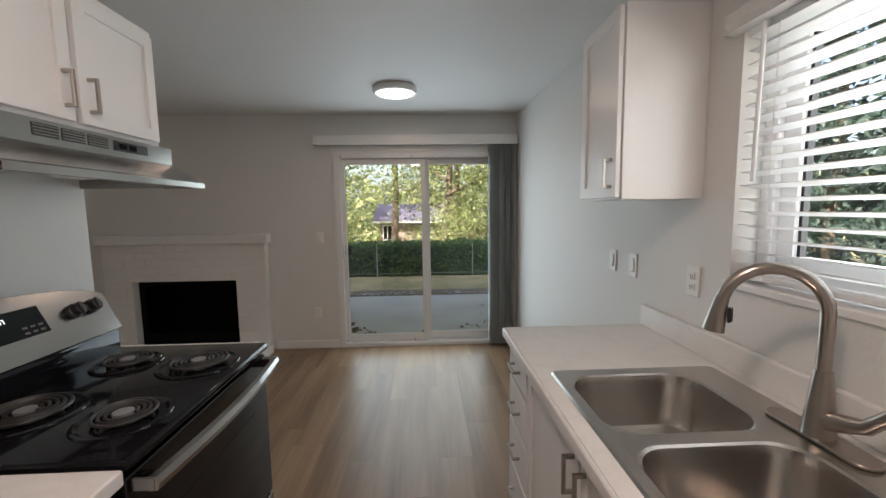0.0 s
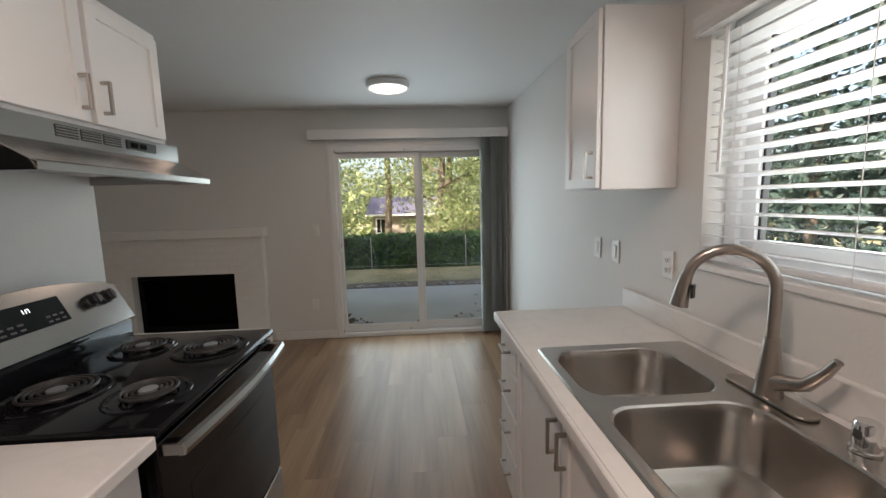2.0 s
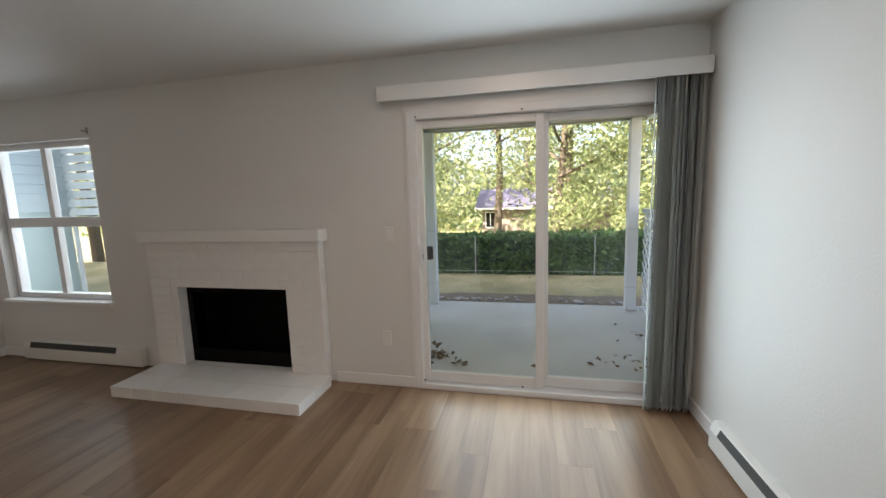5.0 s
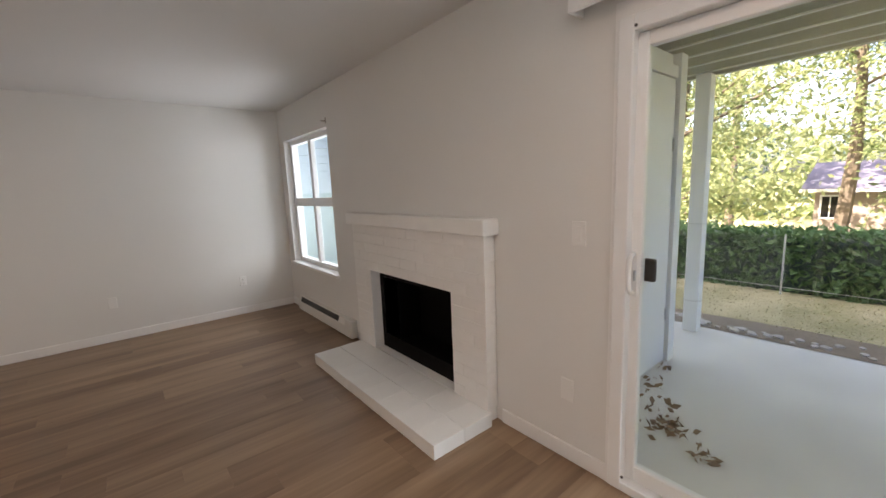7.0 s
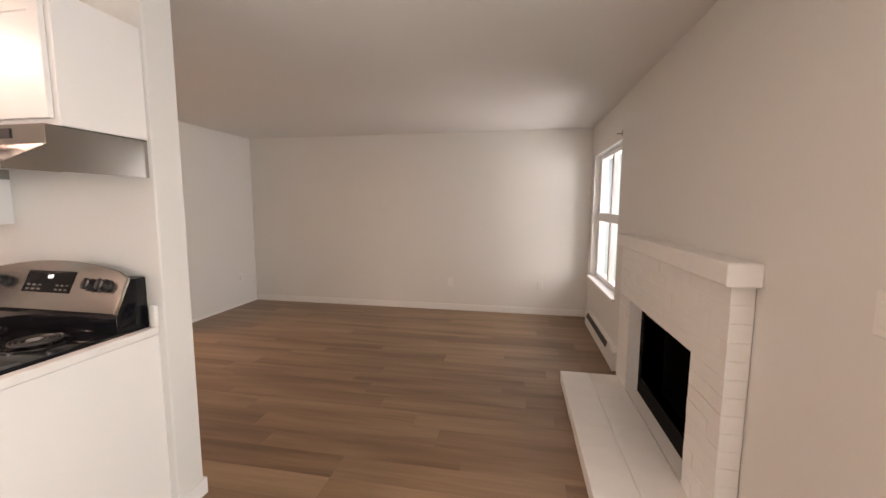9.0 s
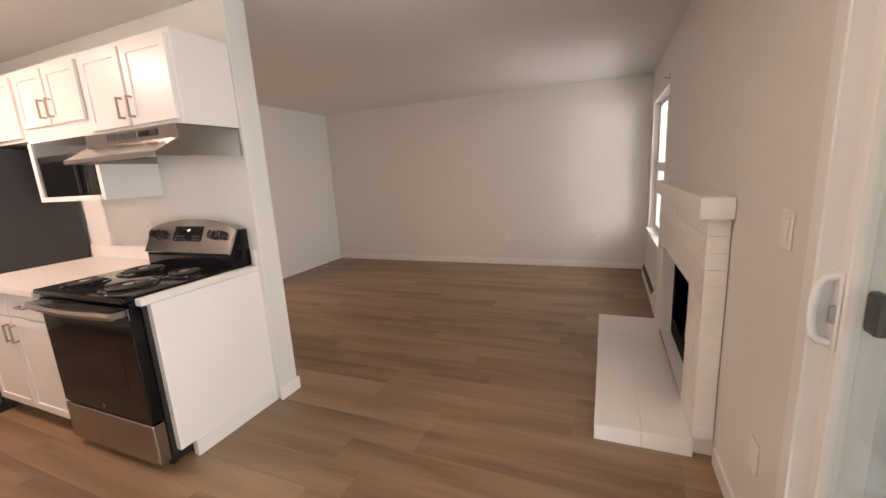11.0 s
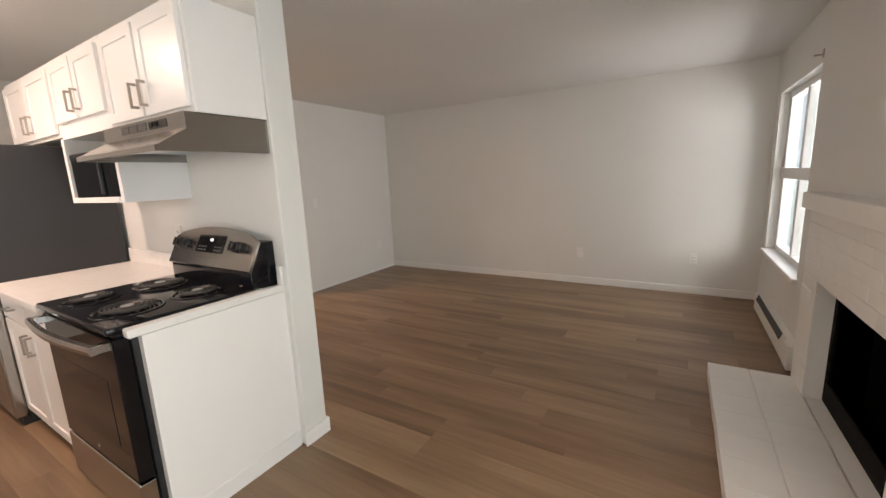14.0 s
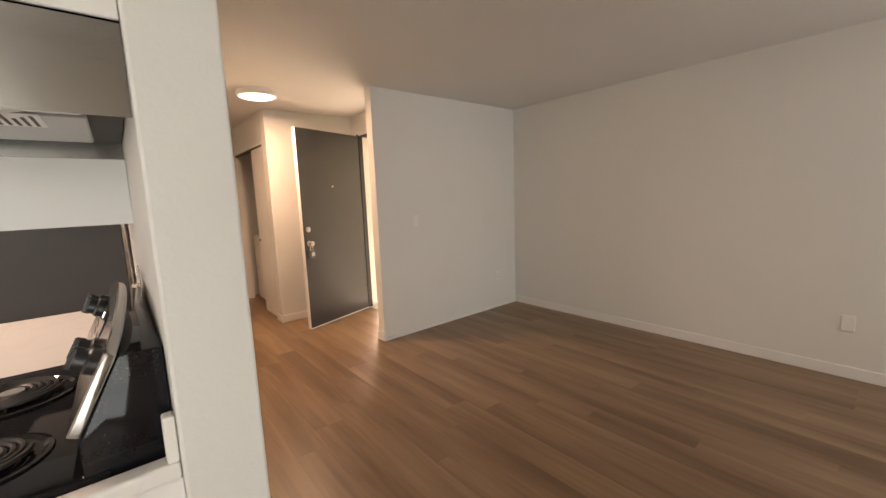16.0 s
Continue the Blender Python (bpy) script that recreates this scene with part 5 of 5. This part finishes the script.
def course(parent, a, b, first, z0, z1, y0, y1):
    x = a
    w = first
    while x < b - 0.02:
        e = min(b, x + w)
        if b - e < 0.04:
            e = b
        brick(parent, x + 0.0004, y0, z0 + 0.0004, e - 0.0004, y1, z1 - 0.0004)
        x, w = e, 0.205


ch = (FZ - 0.085) / 14
for k in range(14):
    z0_, z1_ = 0.085 + k * ch, 0.085 + (k + 1) * ch
    off = 0.205 if k % 2 else 0.1
    if z1_ <= FB[3] + 0.02:
        course(fp, FX0, FB[0], 0.205, z0_, z1_, FY, FY + 0.085)
        course(fp, FB[1], FX1, off, z0_, z1_, FY, FY + 0.085)
    else:
        course(fp, FX0, FX1, off, z0_, z1_, FY, FY + 0.085)
for r_ in range(2):
    y0_ = 3.605 + r_ * 0.22
    course(fp, -3.045, -1.44, 0.4 if r_ else 0.2, 0.0, 0.085, y0_ + 0.0015, y0_ + 0.2185)
part("hearth_bed", box(-3.035, 3.615, 0, -1.45, 4.038, 0.078), BRICKP, fp)

PW, PL = 0.182, 1.22
plank_cache = {}


def plank(x0, x1, y0, y1):
    key = (round(x1 - x0, 3), round(y1 - y0, 3))
    if key not in plank_cache:
        plank_cache[key] = mesh_of("plank", box(0, 0, -0.0055, key[0], key[1], 0, 0.0004), PLANK)
    o = new("plank", plank_cache[key])
    o.parent = floor
    o.location = (x0, y0, 0)


def plank_rows(x_from, x_to, y_from, y_to):
    rnd = random.Random(int(x_from * 10) + 100)
    x = x_from
    while x < x_to - 0.01:
        xe = min(x + PW, x_to)
        y = y_from
        ln = PL * rnd.choice((0.25, 0.4, 0.55, 0.7, 0.85, 1.0))
        while y < y_to - 0.01:
            ye = min(y + ln, y_to)
            if y_to - ye < 0.15:
                ye = y_to
            plank(x + 0.0002, xe - 0.0002, y + 0.0002, ye - 0.0002)
            y, ln = ye, PL
        x = xe


plank_rows(-5.06, -3.604, -0.68, NY + 0.04)
plank_rows(-3.604, -1.238, -3.82, NY + 0.04)
plank_rows(-1.238, 1.23, -1.76, NY + 0.04)
